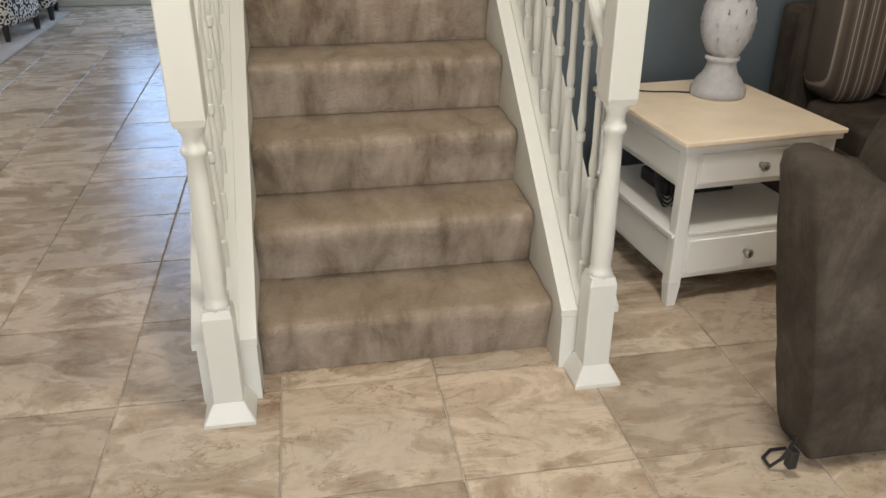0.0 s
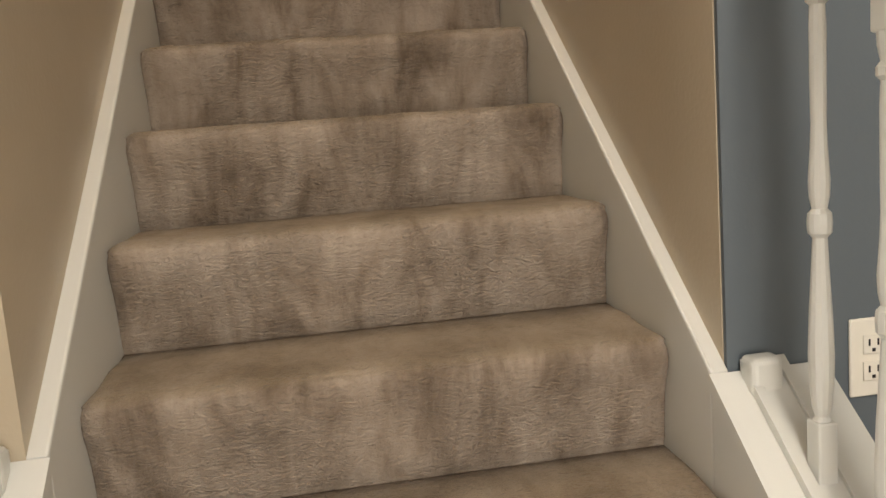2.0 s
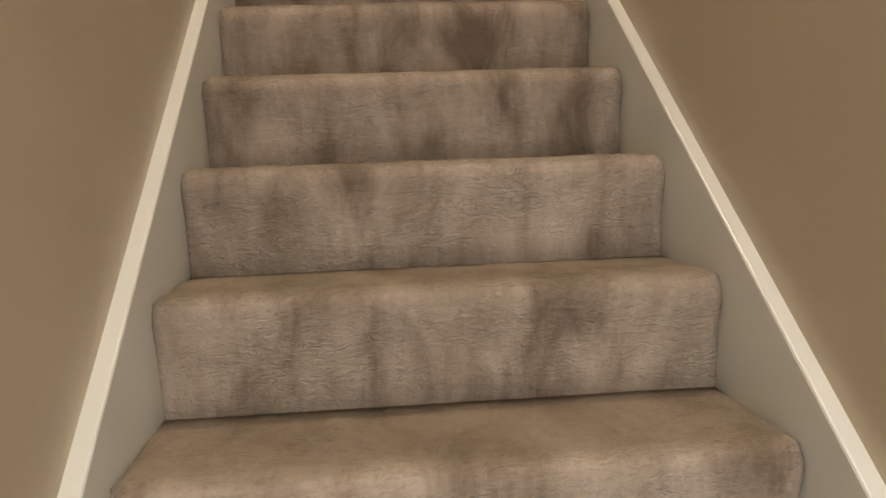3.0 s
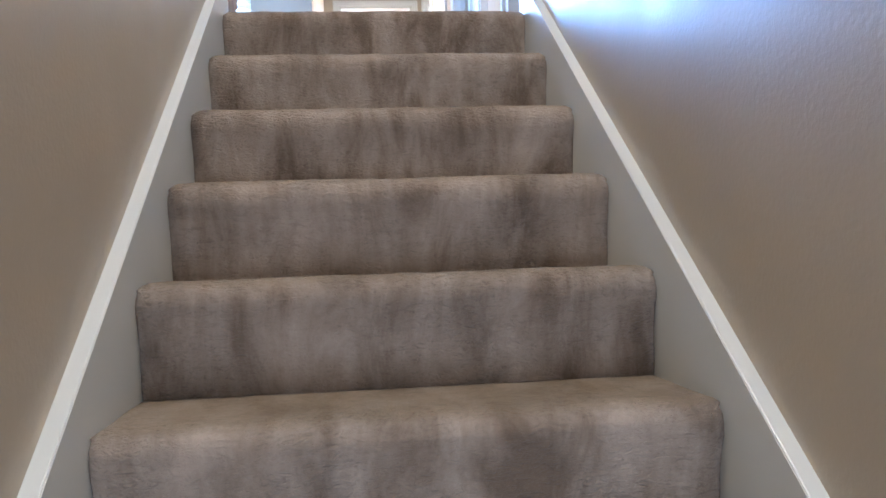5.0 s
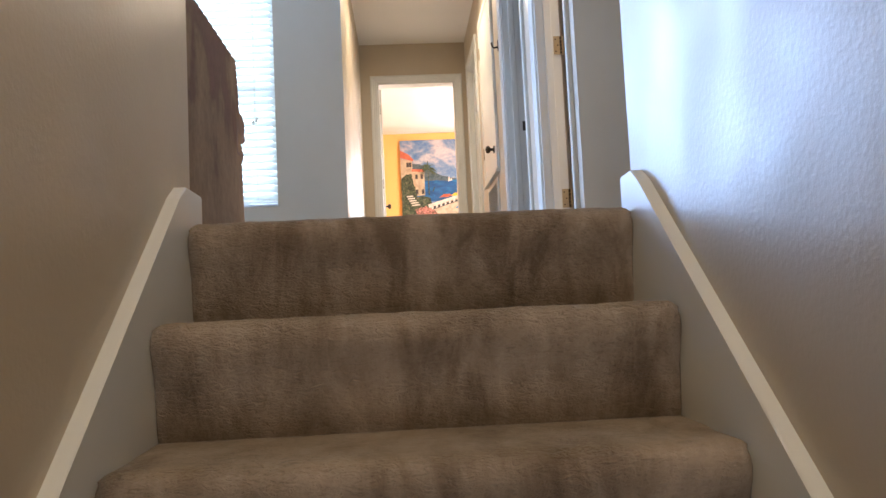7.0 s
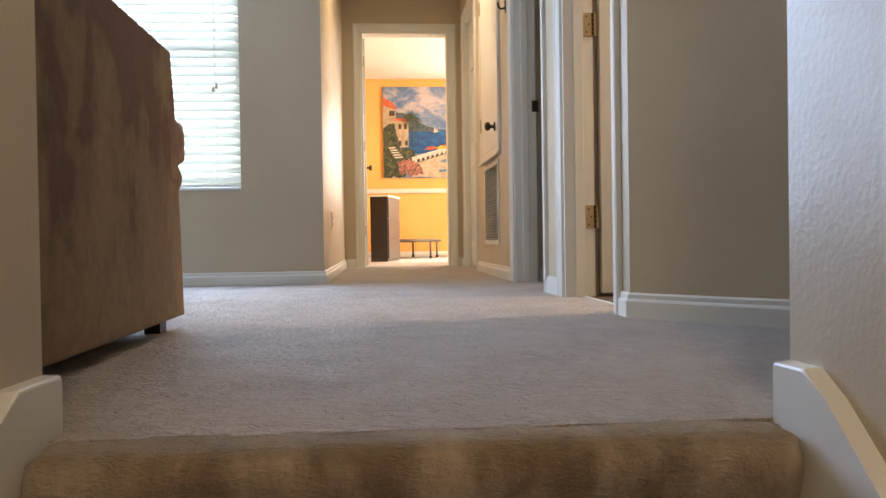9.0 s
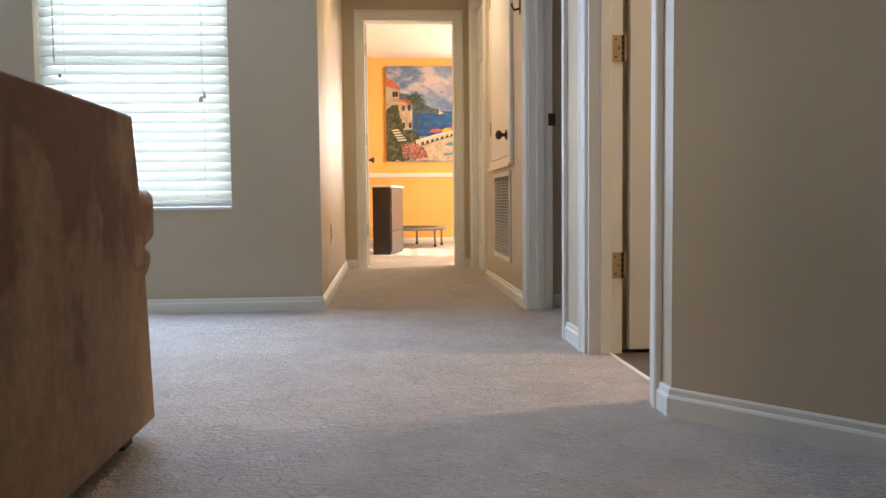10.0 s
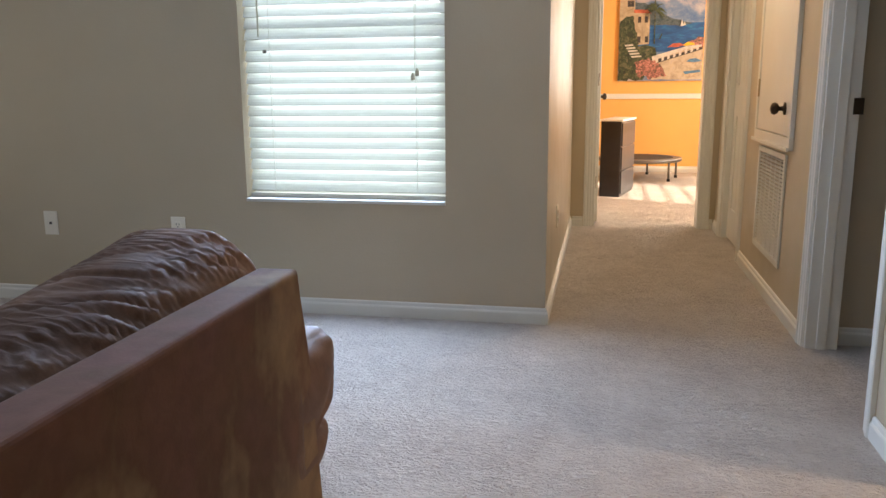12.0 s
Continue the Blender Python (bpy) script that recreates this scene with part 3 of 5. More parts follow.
box(bm, 0.74, UPX1, Y_TOPR - .05, 5.175, F - 0.026, F)
box(bm, 0.74, UPX1, 6.42, Y_END + 0.14, F - 0.026, F)
box(bm, -2.2, 3.2, Y_END + 0.14, Y_FAR, F - 0.026, F)
solid("floor_upper", bm, M_LOFT, "pale greige plush carpet over the upper floor", "floor", "structure")
solid("floor_bathroom", boxes((0.74, UPX1, 5.175, 6.42, F - 0.026, F - 0.007)), M_GROUT, "dark brown tiled bathroom floor", "floor", "structure")
solid("trim_bathroom_threshold", box(bmesh.new(), 0.738, 0.752, D1[0] + 0.02, D1[1] - 0.02, F - 0.004, F + 0.004, 0.002), M_WHITE, "pale strip between carpet and bathroom tiles", "threshold", "structure")
solid("ceiling_upper", boxes((UPX0 - .12, UPX1 + .12, Y_OPEN - 0.12, Y_FAR + .12, UP_CEIL, UP_CEIL + 0.1)), M_CEIL, "white textured ceiling over the upper floor", "ceiling", "structure")
WZ0, WZ1 = F + 0.512, F + 2.02
wall_along_x("wall_window", Y_WIN, Y_WIN + 0.16, UPX0, X_HALL_L, F - 0.02, UP_CEIL, M_WALL, "greige wall with one window over the loft", [(-1.712, -0.792, WZ0, WZ1)])
wall_along_y("wall_hall_left", X_HALL_L - 0.12, X_HALL_L, Y_WIN + 0.16, Y_END, F - 0.02, UP_CEIL, M_WALL, "greige wall along the upper hallway")
wall_along_y("wall_loft_west", UPX0 - .12, UPX0, Y_OPEN - .12, Y_WIN + .16, F - 0.02, UP_CEIL, M_WALL, "greige loft wall with an unseen, assumed window", [(4.9, 6.5, F + 0.7, F + 2.0)])
wall_along_x("wall_loft_south", Y_TOP - .12, Y_TOP, UPX0, -WX - .11, F - 0.02, UP_CEIL, M_WALL, "plain greige loft wall")
wall_along_x("wall_landing_south", Y_TOPR - .12, Y_TOPR, WX + .11, UPX1, F - 0.02, UP_CEIL, M_WALL, "plain greige landing wall")
wall_along_y("wall_hall_right", X_HALL_R, X_HALL_R + 0.12, 5.25, Y_END, F - 0.02, UP_CEIL, M_WALL, "greige hallway wall with several doorways", [(*D1, F - .02, DOOR_H), (*D2, F - .02, DOOR_H), (7.775, 8.365, F + 0.215, F + 0.692), (*D3, F - .02, DOOR_H)])
bm = bmesh.new()
prism(bm, [(0.668, 5.25), (1.66, 4.06), (1.76, 4.14), (0.788, 5.30)], "z", F - 0.02, UP_CEIL)
solid("wall_diagonal", bm, M_WALL, "greige diagonal wall beside the landing", "wall", "structure")
wall_along_x("wall_side_room", 7.284, 7.40, X_HALL_R + 0.12, UPX1, F - .02, UP_CEIL, M_WALL, "greige wall inside the side bedroom")
# Thickened towards the open door so the gap at its hinges stays dark.
wall_along_x("wall_bathroom_north", 6.135, 6.42, X_HALL_R + 0.12, UPX1, F - .02, UP_CEIL, M_WALL, "greige wall between bathroom and bedroom")
wall_along_y("wall_upper_east", UPX1, UPX1 + .12, Y_OPEN - .12, Y_END, F - .02, UP_CEIL, M_WALL, "plain greige outer wall")
DX = (-0.20, 0.565)
wall_along_x("wall_hall_end", Y_END, Y_END + 0.12, X_HALL_L - .12, X_HALL_R + .12, F - .02, UP_CEIL, M_WALL, "greige wall with a doorway at the end of the hall", [(*DX, F - .02, DOOR_H)])
wall_along_x("wall_orange_south", Y_END + 0.12, Y_END + 0.14, -2.2, 3.2, F - .02, UP_CEIL, M_ORANGE, "orange bedroom wall round the doorway", [(*DX, F - .02, DOOR_H)])
wall_along_x("wall_orange_north", Y_FAR, Y_FAR + .12, -2.2, 3.2, F - .02, UP_CEIL, M_ORANGE, "orange painted bedroom wall with a chair rail", [(1.4, 2.7, F + 0.95, F + 2.05)])
wall_along_y("wall_orange_west", -2.32, -2.2, Y_END + .12, Y_FAR + .12, F - .02, UP_CEIL, M_ORANGE, "orange painted bedroom wall")
wall_along_y("wall_orange_east", 3.2, 3.32, Y_END + .12, Y_FAR + .12, F - .02, UP_CEIL, M_ORANGE, "orange painted bedroom wall with a window", [(10.35, 11.75, F + 0.85, F + 2.05)])

# ---- baseboards and casings ----
BB = 0.071


def board(name, pts, flip=1):
    """A baseboard along a line of plan points, with a stepped top; it stands out to the left of the way."""
    bm = bmesh.new()
    prof = [(0.0, 0.0), (0.014, 0.0), (0.014, 0.046), (0.011, 0.052), (0.0085, 0.054), (0.0075, 0.066), (0.004, BB), (0.0, BB)]
    rings = []
    P = [Vector((x, y)) for x, y in pts]
    for i, p in enumerate(P):
        d0 = (p - P[i - 1]).normalized() if i else (P[1] - p).normalized()
        d1 = (P[i + 1] - p).normalized() if i + 1 < len(P) else d0
        n0, n1 = Vector((-d0.y, d0.x)), Vector((-d1.y, d1.x))
        n = (n0 + n1) / max(0.3, 1 + n0.dot(n1))
        rings.append([bm.verts.new((p.x + n.x * a * flip, p.y + n.y * a * flip, F + b)) for a, b in prof])
    for a, b in zip(rings, rings[1:]):
        for k in range(len(prof)):
            j = (k + 1) % len(prof)
            bm.faces.new((a[k], a[j], b[j], b[k]))
    bm.faces.new(rings[0])
    bm.faces.new(rings[-1][::-1])
    return solid(name, bm, M_WHITE, "white moulded baseboard", "baseboard", "structure")


board("baseboard_window_wall", [(UPX0 + .02, Y_WIN), (X_HALL_L, Y_WIN), (X_HALL_L, Y_END)], -1)
board("baseboard_hall_end_left", [(X_HALL_L + .015, Y_END), (DX[0] - 0.064, Y_END)], -1)
board("baseboard_hall_end_right", [(DX[1] + 0.064, Y_END), (X_HALL_R - .015, Y_END)], -1)
board("baseboard_hall_right_a", [(X_HALL_R, D2[1] + 0.064), (X_HALL_R, D3[0] - 0.064)])
board("baseboard_hall_right_b", [(X_HALL_R, D3[1] + 0.064), (X_HALL_R, Y_END)])
board("baseboard_pier", [(X_HALL_R, D1[1] + 0.064), (X_HALL_R, D2[0] - 0.064)])
board("baseboard_diagonal", [(1.66, 4.06), (0.668, 5.25), (X_HALL_R, D1[0] - 0.064)])
board("baseboard_side_room", [(X_HALL_R + .14, 7.284), (UPX1, 7.284)], -1)
board("baseboard_orange_north", [(-2.2, Y_FAR), (3.2, Y_FAR)], -1)
for s, nm in ((-1, "left"), (1, "right")):
    board("baseboard_stair_end_" + nm, [(s * WX, (Y_TOP if s < 0 else Y_TOPR) - 0.02), (s * WX, Y_TOP if s < 0 else Y_TOPR), (s * 5.0 if s < 0 else 3.5, Y_TOP if s < 0 else Y_TOPR)], s)


CASING = [(0.0, 0.0), (0.0, 0.008), (0.003, 0.0105), (0.017, 0.0105), (0.022, 0.0135), (0.038, 0.0145), (0.043, 0.0185), (0.057, 0.0185), (0.062, 0.015), (0.062, 0.0)]


def casing_strips(at, lo, hi, top, place):
    """Moulded casing round an opening from lo to hi: two legs and a head; place(u, out, z) gives a point in the world."""
    def sweep(ring_a, ring_b):
        bm = bmesh.new()
        ra, rb = ([bm.verts.new(p) for p in r] for r in (ring_a, ring_b))
        bm.faces.new(ra[::-1])
        bm.faces.new(rb)
        for k in range(len(ra)):
            j = (k + 1) % len(ra)
            bm.faces.new((ra[k], ra[j], rb[j], rb[k]))
        return bm
    legs = [sweep([place(e + s * u, o, F) for u, o in CASING], [place(e + s * u, o, top + u) for u, o in CASING]) for e, s in ((lo, -1), (hi, 1))]
    head = sweep([place(lo - u, o, top + u) for u, o in CASING], [place(hi + u, o, top + u) for u, o in CASING])
    for bm in legs:
        part("casing_leg", bm, M_WHITE, at)
    part("casing_head", head, M_WHITE, at)


def casing_y(name, x, ya, yb, top, side):
    """Door casing and jamb on a wall face x; side is -1 when it stands out towards smaller x."""
    root = thing(name, "white moulded door casing", "door casing", kind="structure")
    casing_strips(root, ya, yb, top, lambda u, o, z: (x + side * o, u, z))
    j = 0.02
    x0, x1 = sorted((x - side * 0.001, x - side * 0.119))
    part("jamb", boxes((x0, x1, ya - 0.002, ya + j, F, top)), M_WHITE, root)
    part("jamb", boxes((x0, x1, yb - j, yb + 0.002, F, top)), M_WHITE, root)
    part("jamb_head", boxes((x0, x1, ya + j, yb - j, top - j, top + 0.002)), M_WHITE, root)
    xs = x - side * 0.058
    part("door_stop", boxes((xs - 0.018, xs + 0.018, ya + j, ya + j + 0.011, F, top - j), bevel=0.002), M_WHITE, root)
    part("door_stop", boxes((xs - 0.018, xs + 0.018, yb - j - 0.011, yb - j, F, top - j), bevel=0.002), M_WHITE, root)
    return root


c1 = casing_y("trim_bathroom_doorway", X_HALL_R, *D1, DOOR_H, -1)
c2 = casing_y("trim_bedroom_doorway", X_HALL_R, *D2, DOOR_H, -1)
c3 = casing_y("trim_closet_doorway", X_HALL_R, *D3, DOOR_H, -1)
strike = part("strike_plate", boxes((0.765, 0.800, D2[1] - 0.024, D2[1] - 0.0195, F + 0.905, F + 0.965)), M_BRONZE, c2, "dark bronze strike plate")
root = thing("trim_hall_end_doorway", "white moulded door casing at the end of the hall", "door casing", kind="structure")
casing_strips(root, DX[0], DX[1], DOOR_H, lambda u, o, z: (u, Y_END - o, z))
part("jamb", boxes((DX[0] - .002, DX[0] + 0.02, Y_END + .001, Y_END + 0.139, F, DOOR_H)), M_WHITE, root)
part("jamb", boxes((DX[1] - 0.02, DX[1] + .002, Y_END + .001, Y_END + 0.139, F, DOOR_H)), M_WHITE, root)
part("jamb_head", boxes((DX[0] + .02, DX[1] - .02, Y_END + .001, Y_END + 0.139, DOOR_H - .02, DOOR_H + .002)), M_WHITE, root)


def panel_door(name, label, width, height, knob_at):
    """Six-panel leaf: hinge edge at the origin, leaf along +x, faces along y."""
    root = thing(name, label, "door", kind="structure")
    t = 0.0175
    part("leaf", boxes((0.004, width - 0.004, -t + 0.0085, t - 0.0085, 0.016, height - 0.004)), M_WHITE, root)
    st, mid = 0.108, 0.048
    rails = ((0.012, 0.215), (0.817, 1.010), (1.60, 1.71), (height - 0.115, height))
    for a, b in ((0, st), (width / 2 - mid, width / 2 + mid), (width - st, width)):
        part("stile", box(bmesh.new(), a, b, -t, t, 0.012, height, 0.002, 1), M_WHITE, root)
    for c, d in rails:
        for a, b in ((st + .0005, width / 2 - mid - .0005), (width / 2 + mid + .0005, width - st - .0005)):
            part("rail", box(bmesh.new(), a, b, -t, t, c, d, 0.002, 1), M_WHITE, root)
    for (_, c), (d, _) in zip(rails, rails[1:]):
        for a, b in ((st, width / 2 - mid), (width / 2 + mid, width - st)):
            for sy in (-1, 1):
                y0, y1 = t - 0.0088, t - 0.002
                bm = bmesh.new()
                outer, inner = [[bm.verts.new((x, sy * y, z)) for x, z in ((a + g, c + g), (b - g, c + g), (b - g, d - g), (a + g, d - g))] for g, y in ((0.012, y0), (0.036, y1))]
                bm.faces.new(inner)
                for k in range(4):
                    bm.faces.new((outer[k], outer[(k + 1) % 4], inner[(k + 1) % 4], inner[k]))
                bm.faces.new(outer[::-1])
                part("raised_panel", bm, M_WHITE, root)
    if knob_at:
        for sy in (-1, 1):
            bm = bmesh.new()
            lathe(bm, [(0.030, 0.0), (0.030, 0.006), (0.012, 0.010), (0.011, 0.03), (0.024, 0.038), (0.029, 0.05), (0.024, 0.062), (0.008, 0.068)], 18)
            bmesh.ops.rotate(bm, verts=bm.verts[:], cent=(0, 0, 0), matrix=Matrix.Rotation(radians(90 if sy < 0 else -90), 3, "X"))
            bmesh.ops.translate(bm, verts=bm.verts[:], vec=(width - 0.065, sy * t, knob_at))
            part("door_knob", bm, M_BRONZE, root, "dark bronze door knob", smooth=True)
    return root


def hinge(parent, x, y, z, axis="x"):
    bm = bmesh.new()
    if axis == "x":
        box(bm, x - 0.036, x, y - 0.004, y - 0.0015, z - 0.045, z + 0.045)
        box(bm, x, x + 0.012, y - 0.004, y - 0.0015, z - 0.045, z + 0.045)
    else:
        box(bm, x + 0.0015, x + 0.004, y - 0.034, y, z - 0.045, z + 0.045)
    ob = part("hinge", bm, M_BRASS, parent, "aged brass butt hinge")
    pin = bmesh.new()
    for k in range(5):
        lathe(pin, [(0.0055, -0.0445 + k * 0.018), (0.0068, -0.0435 + k * 0.018), (0.0068, -0.0285 + k * 0.018), (0.0055, -0.0275 + k * 0.018)], 10, (x, y, z))
    part("hinge_pin", pin, M_BRONZE, ob, "dark hinge knuckles")
    if axis == "x":
        for dx, dz in ((-0.026, 0.030), (-0.016, 0.0), (-0.026, -0.030)):
            sc = lathe(bmesh.new(), [(0.0035, -0.0006), (0.0035, 0.0006)], 8)
            bmesh.ops.rotate(sc, verts=sc.verts[:], cent=(0, 0, 0), matrix=Matrix.Rotation(radians(90), 3, "X"))
            bmesh.ops.translate(sc, verts=sc.verts[:], vec=(x + dx, y - 0.0044, z + dz))
            part("screw", sc, M_BRONZE, ob)
    return ob


door = panel_door("door_1", "white panelled bathroom door standing open", 0.72, 2.01, 0.93)
door.matrix_world = pose(0.817, D1[1] + 0.008, F, 0, 0, 0.6)
for z in (0.312, 1.061, 1.80):
    hinge(c1, 0.788, D1[1] - 0.0205, F + z)
door = panel_door("door_2", "white panelled bedroom door standing open at the hall end", 0.715, 2.01, 0.93)
door.matrix_world = pose(DX[0] + 0.022, Y_END + 0.155, F, 0, 0, 92)
for z in (0.312, 1.061, 1.80):
    hinge(root, DX[0] + 0.0205, Y_END + 0.13, F + z, "y")
door = panel_door("door_3", "white panelled closet door, closed", 0.70, 2.0, 0.0)
door.matrix_world = pose(X_HALL_R + 0.055, D3[0] + 0.025, F, 0, 0, 90)

# ---- stairwell: added ceiling light, out of view ----
M_GLOW, _nt, _b = shader("lit_opal_glass", (0.9, 0.85, 0.75), 0.4)
_b.inputs["Emission Color"].default_value = (1.0, 0.76, 0.50, 1)
_b.inputs["Emission Strength"].default_value = 1.8
lamp = thing("ceiling_light", "added, unseen flush ceiling light of lit opal glass", "ceiling light", (0, 2.2, UP_CEIL), group="ceiling lights")
part("base_ring", lathe(bmesh.new(), [(0.17, -0.03), (0.17, 0.0), (0.05, 0.0)], 28), M_CHROME, lamp, smooth=True)
part("glass_dome", lathe(bmesh.new(), [(0.02, -0.115), (0.08, -0.105), (0.125, -0.08), (0.15, -0.045), (0.155, -0.028)], 28), M_GLOW, lamp, smooth=True)
# Fixture added for the hall fill, outside the visible ceiling.
copy_thing(lamp, pose(0.16, 8.15, UP_CEIL))
copy_thing(lamp, pose(2.2, 5.75, UP_CEIL))
# Unseen fixture that goes with the overhead fill downstairs.
copy_thing(lamp, pose(0.4, -0.75, LOW_CEIL))

# ---- lower floor: wall plate, tables, seats ----


def plate(name, label, category, at, rz, w, h, gangs, kind="outlet"):
    root = thing(name, label, category, at, rz)
    part("cover_plate", box(bmesh.new(), -w / 2, w / 2, -0.006, 0, -h / 2, h / 2, 0.003), M_PLATE, root)
    for g in range(gangs):
        x = (g - (gangs - 1) / 2) * (w / gangs)
        if kind == "outlet":
            for dz in (-0.02, 0.02):
                part("socket", box(bmesh.new(), x - 0.016, x + 0.016, -0.0085, -0.006, dz - 0.0145, dz + 0.0145, 0.001), M_PLATE, root)
                for dx in (-0.007, 0.007):
                    part("slot", boxes((x + dx - 0.0013, x + dx + 0.0013, -0.0095, -0.008, dz - 0.002, dz + 0.008)), M_DARK, root, "dark slot")
                part("slot", boxes((x - 0.0025, x + 0.0025, -0.0095, -0.008, dz - 0.011, dz - 0.006)), M_DARK, root, "dark slot")
        elif kind == "switch":
            part("rocker", box(bmesh.new(), x - 0.005, x + 0.005, -0.018, -0.005, -0.012, 0.010, 0.0015), M_PLATE, root)
            part("screw", lathe(bmesh.new(), [(0.003, -0.001), (0.003, 0.001)], 8, (x, -0.006, 0.03)), M_STEEL, root)
            part("screw", lathe(bmesh.new(), [(0.003, -0.001), (0.003, 0.001)], 8, (x, -0.006, -0.03)), M_STEEL, root)
        else:
            part("jack", boxes((x - 0.006, x + 0.006, -0.009, -0.005, -0.006, 0.006)), M_DARK, root, "dark jack")
    return root


plate("wall_outlet", "ivory double outlet plate on the slate blue wall", "outlet", (0.77, Y_OPEN + 0.004, 1.138), 0, 0.215, 0.118, 3)

tab = thing("end_table", "white painted end table with pale wooden top and two drawers", "table", (0.905, 0.145, 0), 5.0)
TW, TD = 0.60, 0.70
part("tabletop", box(bmesh.new(), 0, TW, 0, TD, 0.592, 0.610, 0.004), M_TOP, tab, "pale honey wood top")
part("top_edge", box(bmesh.new(), 0.008, TW - 0.008, 0.008, TD - 0.008, 0.572, 0.5915, 0.003), M_TABLE, tab)
for lx in (0.022, TW - 0.068):
    for ly in (0.022, TD - 0.068):
        bm = bmesh.new()
        box(bm, lx, lx + 0.046, ly, ly + 0.046, 0.09, 0.5715, 0.003)
        part("leg", bm, M_TABLE, tab)
        bm = bmesh.new()
        g = bmesh.ops.create_cube(bm, size=1.0)
        for v in g["verts"]:
            k = 1.0 if v.co.z > 0 else 0.72
            v.co = Vector((lx + 0.023 + v.co.x * 0.046 * k, ly + 0.023 + v.co.y * 0.046 * k, 0.045 + v.co.z * 0.09))
        part("foot", bm, M_TABLE, tab)
for z0, z1 in ((0.435, 0.572), (0.105, 0.262)):
    part("drawer_case", boxes((0.03, TW - 0.03, 0.032, TD - 0.03, z0, z1)), M_TABLE, tab)
    for xa, xb in ((0.012 + 0.018, 0.036), (TW - 0.036, TW - 0.03)):
        part("side_panel", boxes((xa - 0.006, xa + 0.001, 0.07, TD - 0.07, z0 + 0.02, z1 - 0.02)) if xa < 0.3 else boxes((TW - 0.031, TW - 0.024, 0.07, TD - 0.07, z0 + 0.02, z1 - 0.02)), M_TABLE, tab)
    d = part("drawer_front", box(bmesh.new(), 0.082, TW - 0.082, 0.024, 0.034, z0 + 0.018, z1 - 0.016, 0.003), M_TABLE, tab)
    bm = lathe(bmesh.new(), [(0.010, 0.0), (0.006, 0.006), (0.006, 0.014), (0.015, 0.019), (0.017, 0.026), (0.012, 0.032), (0.004, 0.034)], 16)
    bmesh.ops.rotate(bm, verts=bm.verts[:], cent=(0, 0, 0), matrix=Matrix.Rotation(radians(90), 3, "X"))
    bmesh.ops.translate(bm, verts=bm.verts[:], vec=(TW / 2 + 0.005, 0.024, (z0 + z1) / 2))
    part("drawer_knob", bm, M_CHROME, d, "round nickel knob", smooth=True)
part("shelf", box(bmesh.new(), 0.012, TW - 0.012, 0.03, TD - 0.02, 0.2625, 0.276, 0.003), M_TABLE, tab)

radio = thing("cable_box", "black cable box with coiled lead on the table shelf", "electronics", (1.15, 0.60, 0.277), 5)
part("case", box(bmesh.new(), -0.13, 0.16, -0.10, 0.10, 0.0, 0.055, 0.008), M_DARK, radio)
bm = bmesh.new()
for r in (0.055, 0.07, 0.083):
    tube(bm, [(-0.16 + r * math.cos(a / 12 * 2 * math.pi) * 0.5, -0.14 + r * 0.5 * math.sin(a / 12 * 2 * math.pi), 0.075 + r * math.sin(a / 12 * 2 * math.pi)) for a in range(13)], 0.004, 6)
part("coiled_lead", bm, M_DARK, radio, smooth=True)

lampb = thing("table_lamp", "whitewashed carved artichoke lamp base on the end table", "lamp", (1.265, 0.655, 0.610), 0)
part("foot", lathe(bmesh.new(), [(0.098, 0.0), (0.101, 0.012), (0.100, 0.028), (0.092, 0.036), (0.088, 0.05), (0.078, 0.066), (0.066, 0.078), (0.058, 0.095), (0.052, 0.118), (0.054, 0.128), (0.062, 0.133), (0.062, 0.143), (0.055, 0.148)], 32), M_LAMP, lampb, smooth=True)
part("core", lathe(bmesh.new(), [(0.052, 0.146), (0.067, 0.17), (0.086, 0.21), (0.0945, 0.25), (0.0945, 0.29), (0.087, 0.33), (0.071, 0.365), (0.05, 0.39), (0.03, 0.40)], 28), M_LAMP, lampb, smooth=True)
leaf = bmesh.new()
for i in range(7):
    row = []
    t = i / 6
    wd = 0.030 * math.sin(math.pi * min(1, 0.18 + t * 0.82)) ** 0.7 * (1.05 - t * 0.55)
    for j in range(5):
        u = (j - 2) / 2
        row.append(leaf.verts.new((0.006 * (1 - u * u) + 0.005 * t * t, u * wd, t * 0.085)))
    if i:
        for j in range(4):
            leaf.faces.new((prev[j], prev[j + 1], row[j + 1], row[j]))
    prev = row
bmesh.ops.solidify(leaf, geom=leaf.faces[:], thickness=0.005)
leaf_mesh = mesh_of("carved_leaf", leaf, M_LAMP, True)
for ring, (z, rad, cnt, tilt) in enumerate(((0.150, 0.056, 8, -24), (0.195, 0.076, 9, -14), (0.240, 0.089, 9, 0), (0.285, 0.090, 9, 12), (0.325, 0.080, 8, 24), (0.355, 0.060, 7, 34))):
    for k in range(cnt):
        o = new("carved_leaf", leaf_mesh)
        o.parent = lampb
        a = 2 * math.pi * (k + 0.5 * (ring % 2)) / cnt
        o.matrix_local = Matrix.Translation(((rad - 0.006) * math.cos(a), (rad - 0.006) * math.sin(a), z)) @ Euler((0, radians(-tilt), a)).to_matrix().to_4x4()
part("neck", lathe(bmesh.new(), [(0.035, 0.395), (0.02, 0.405), (0.012, 0.42), (0.012, 0.47)], 16), M_BRASS, lampb, smooth=True)
part("lamp_cord", tube(bmesh.new(), [(-0.09, 0.02, 0.006), (-0.15, 0.05, 0.004), (-0.22, 0.06, 0.004), (-0.30, 0.09, 0.005)], 0.003, 6), M_DARK, lampb, smooth=True)

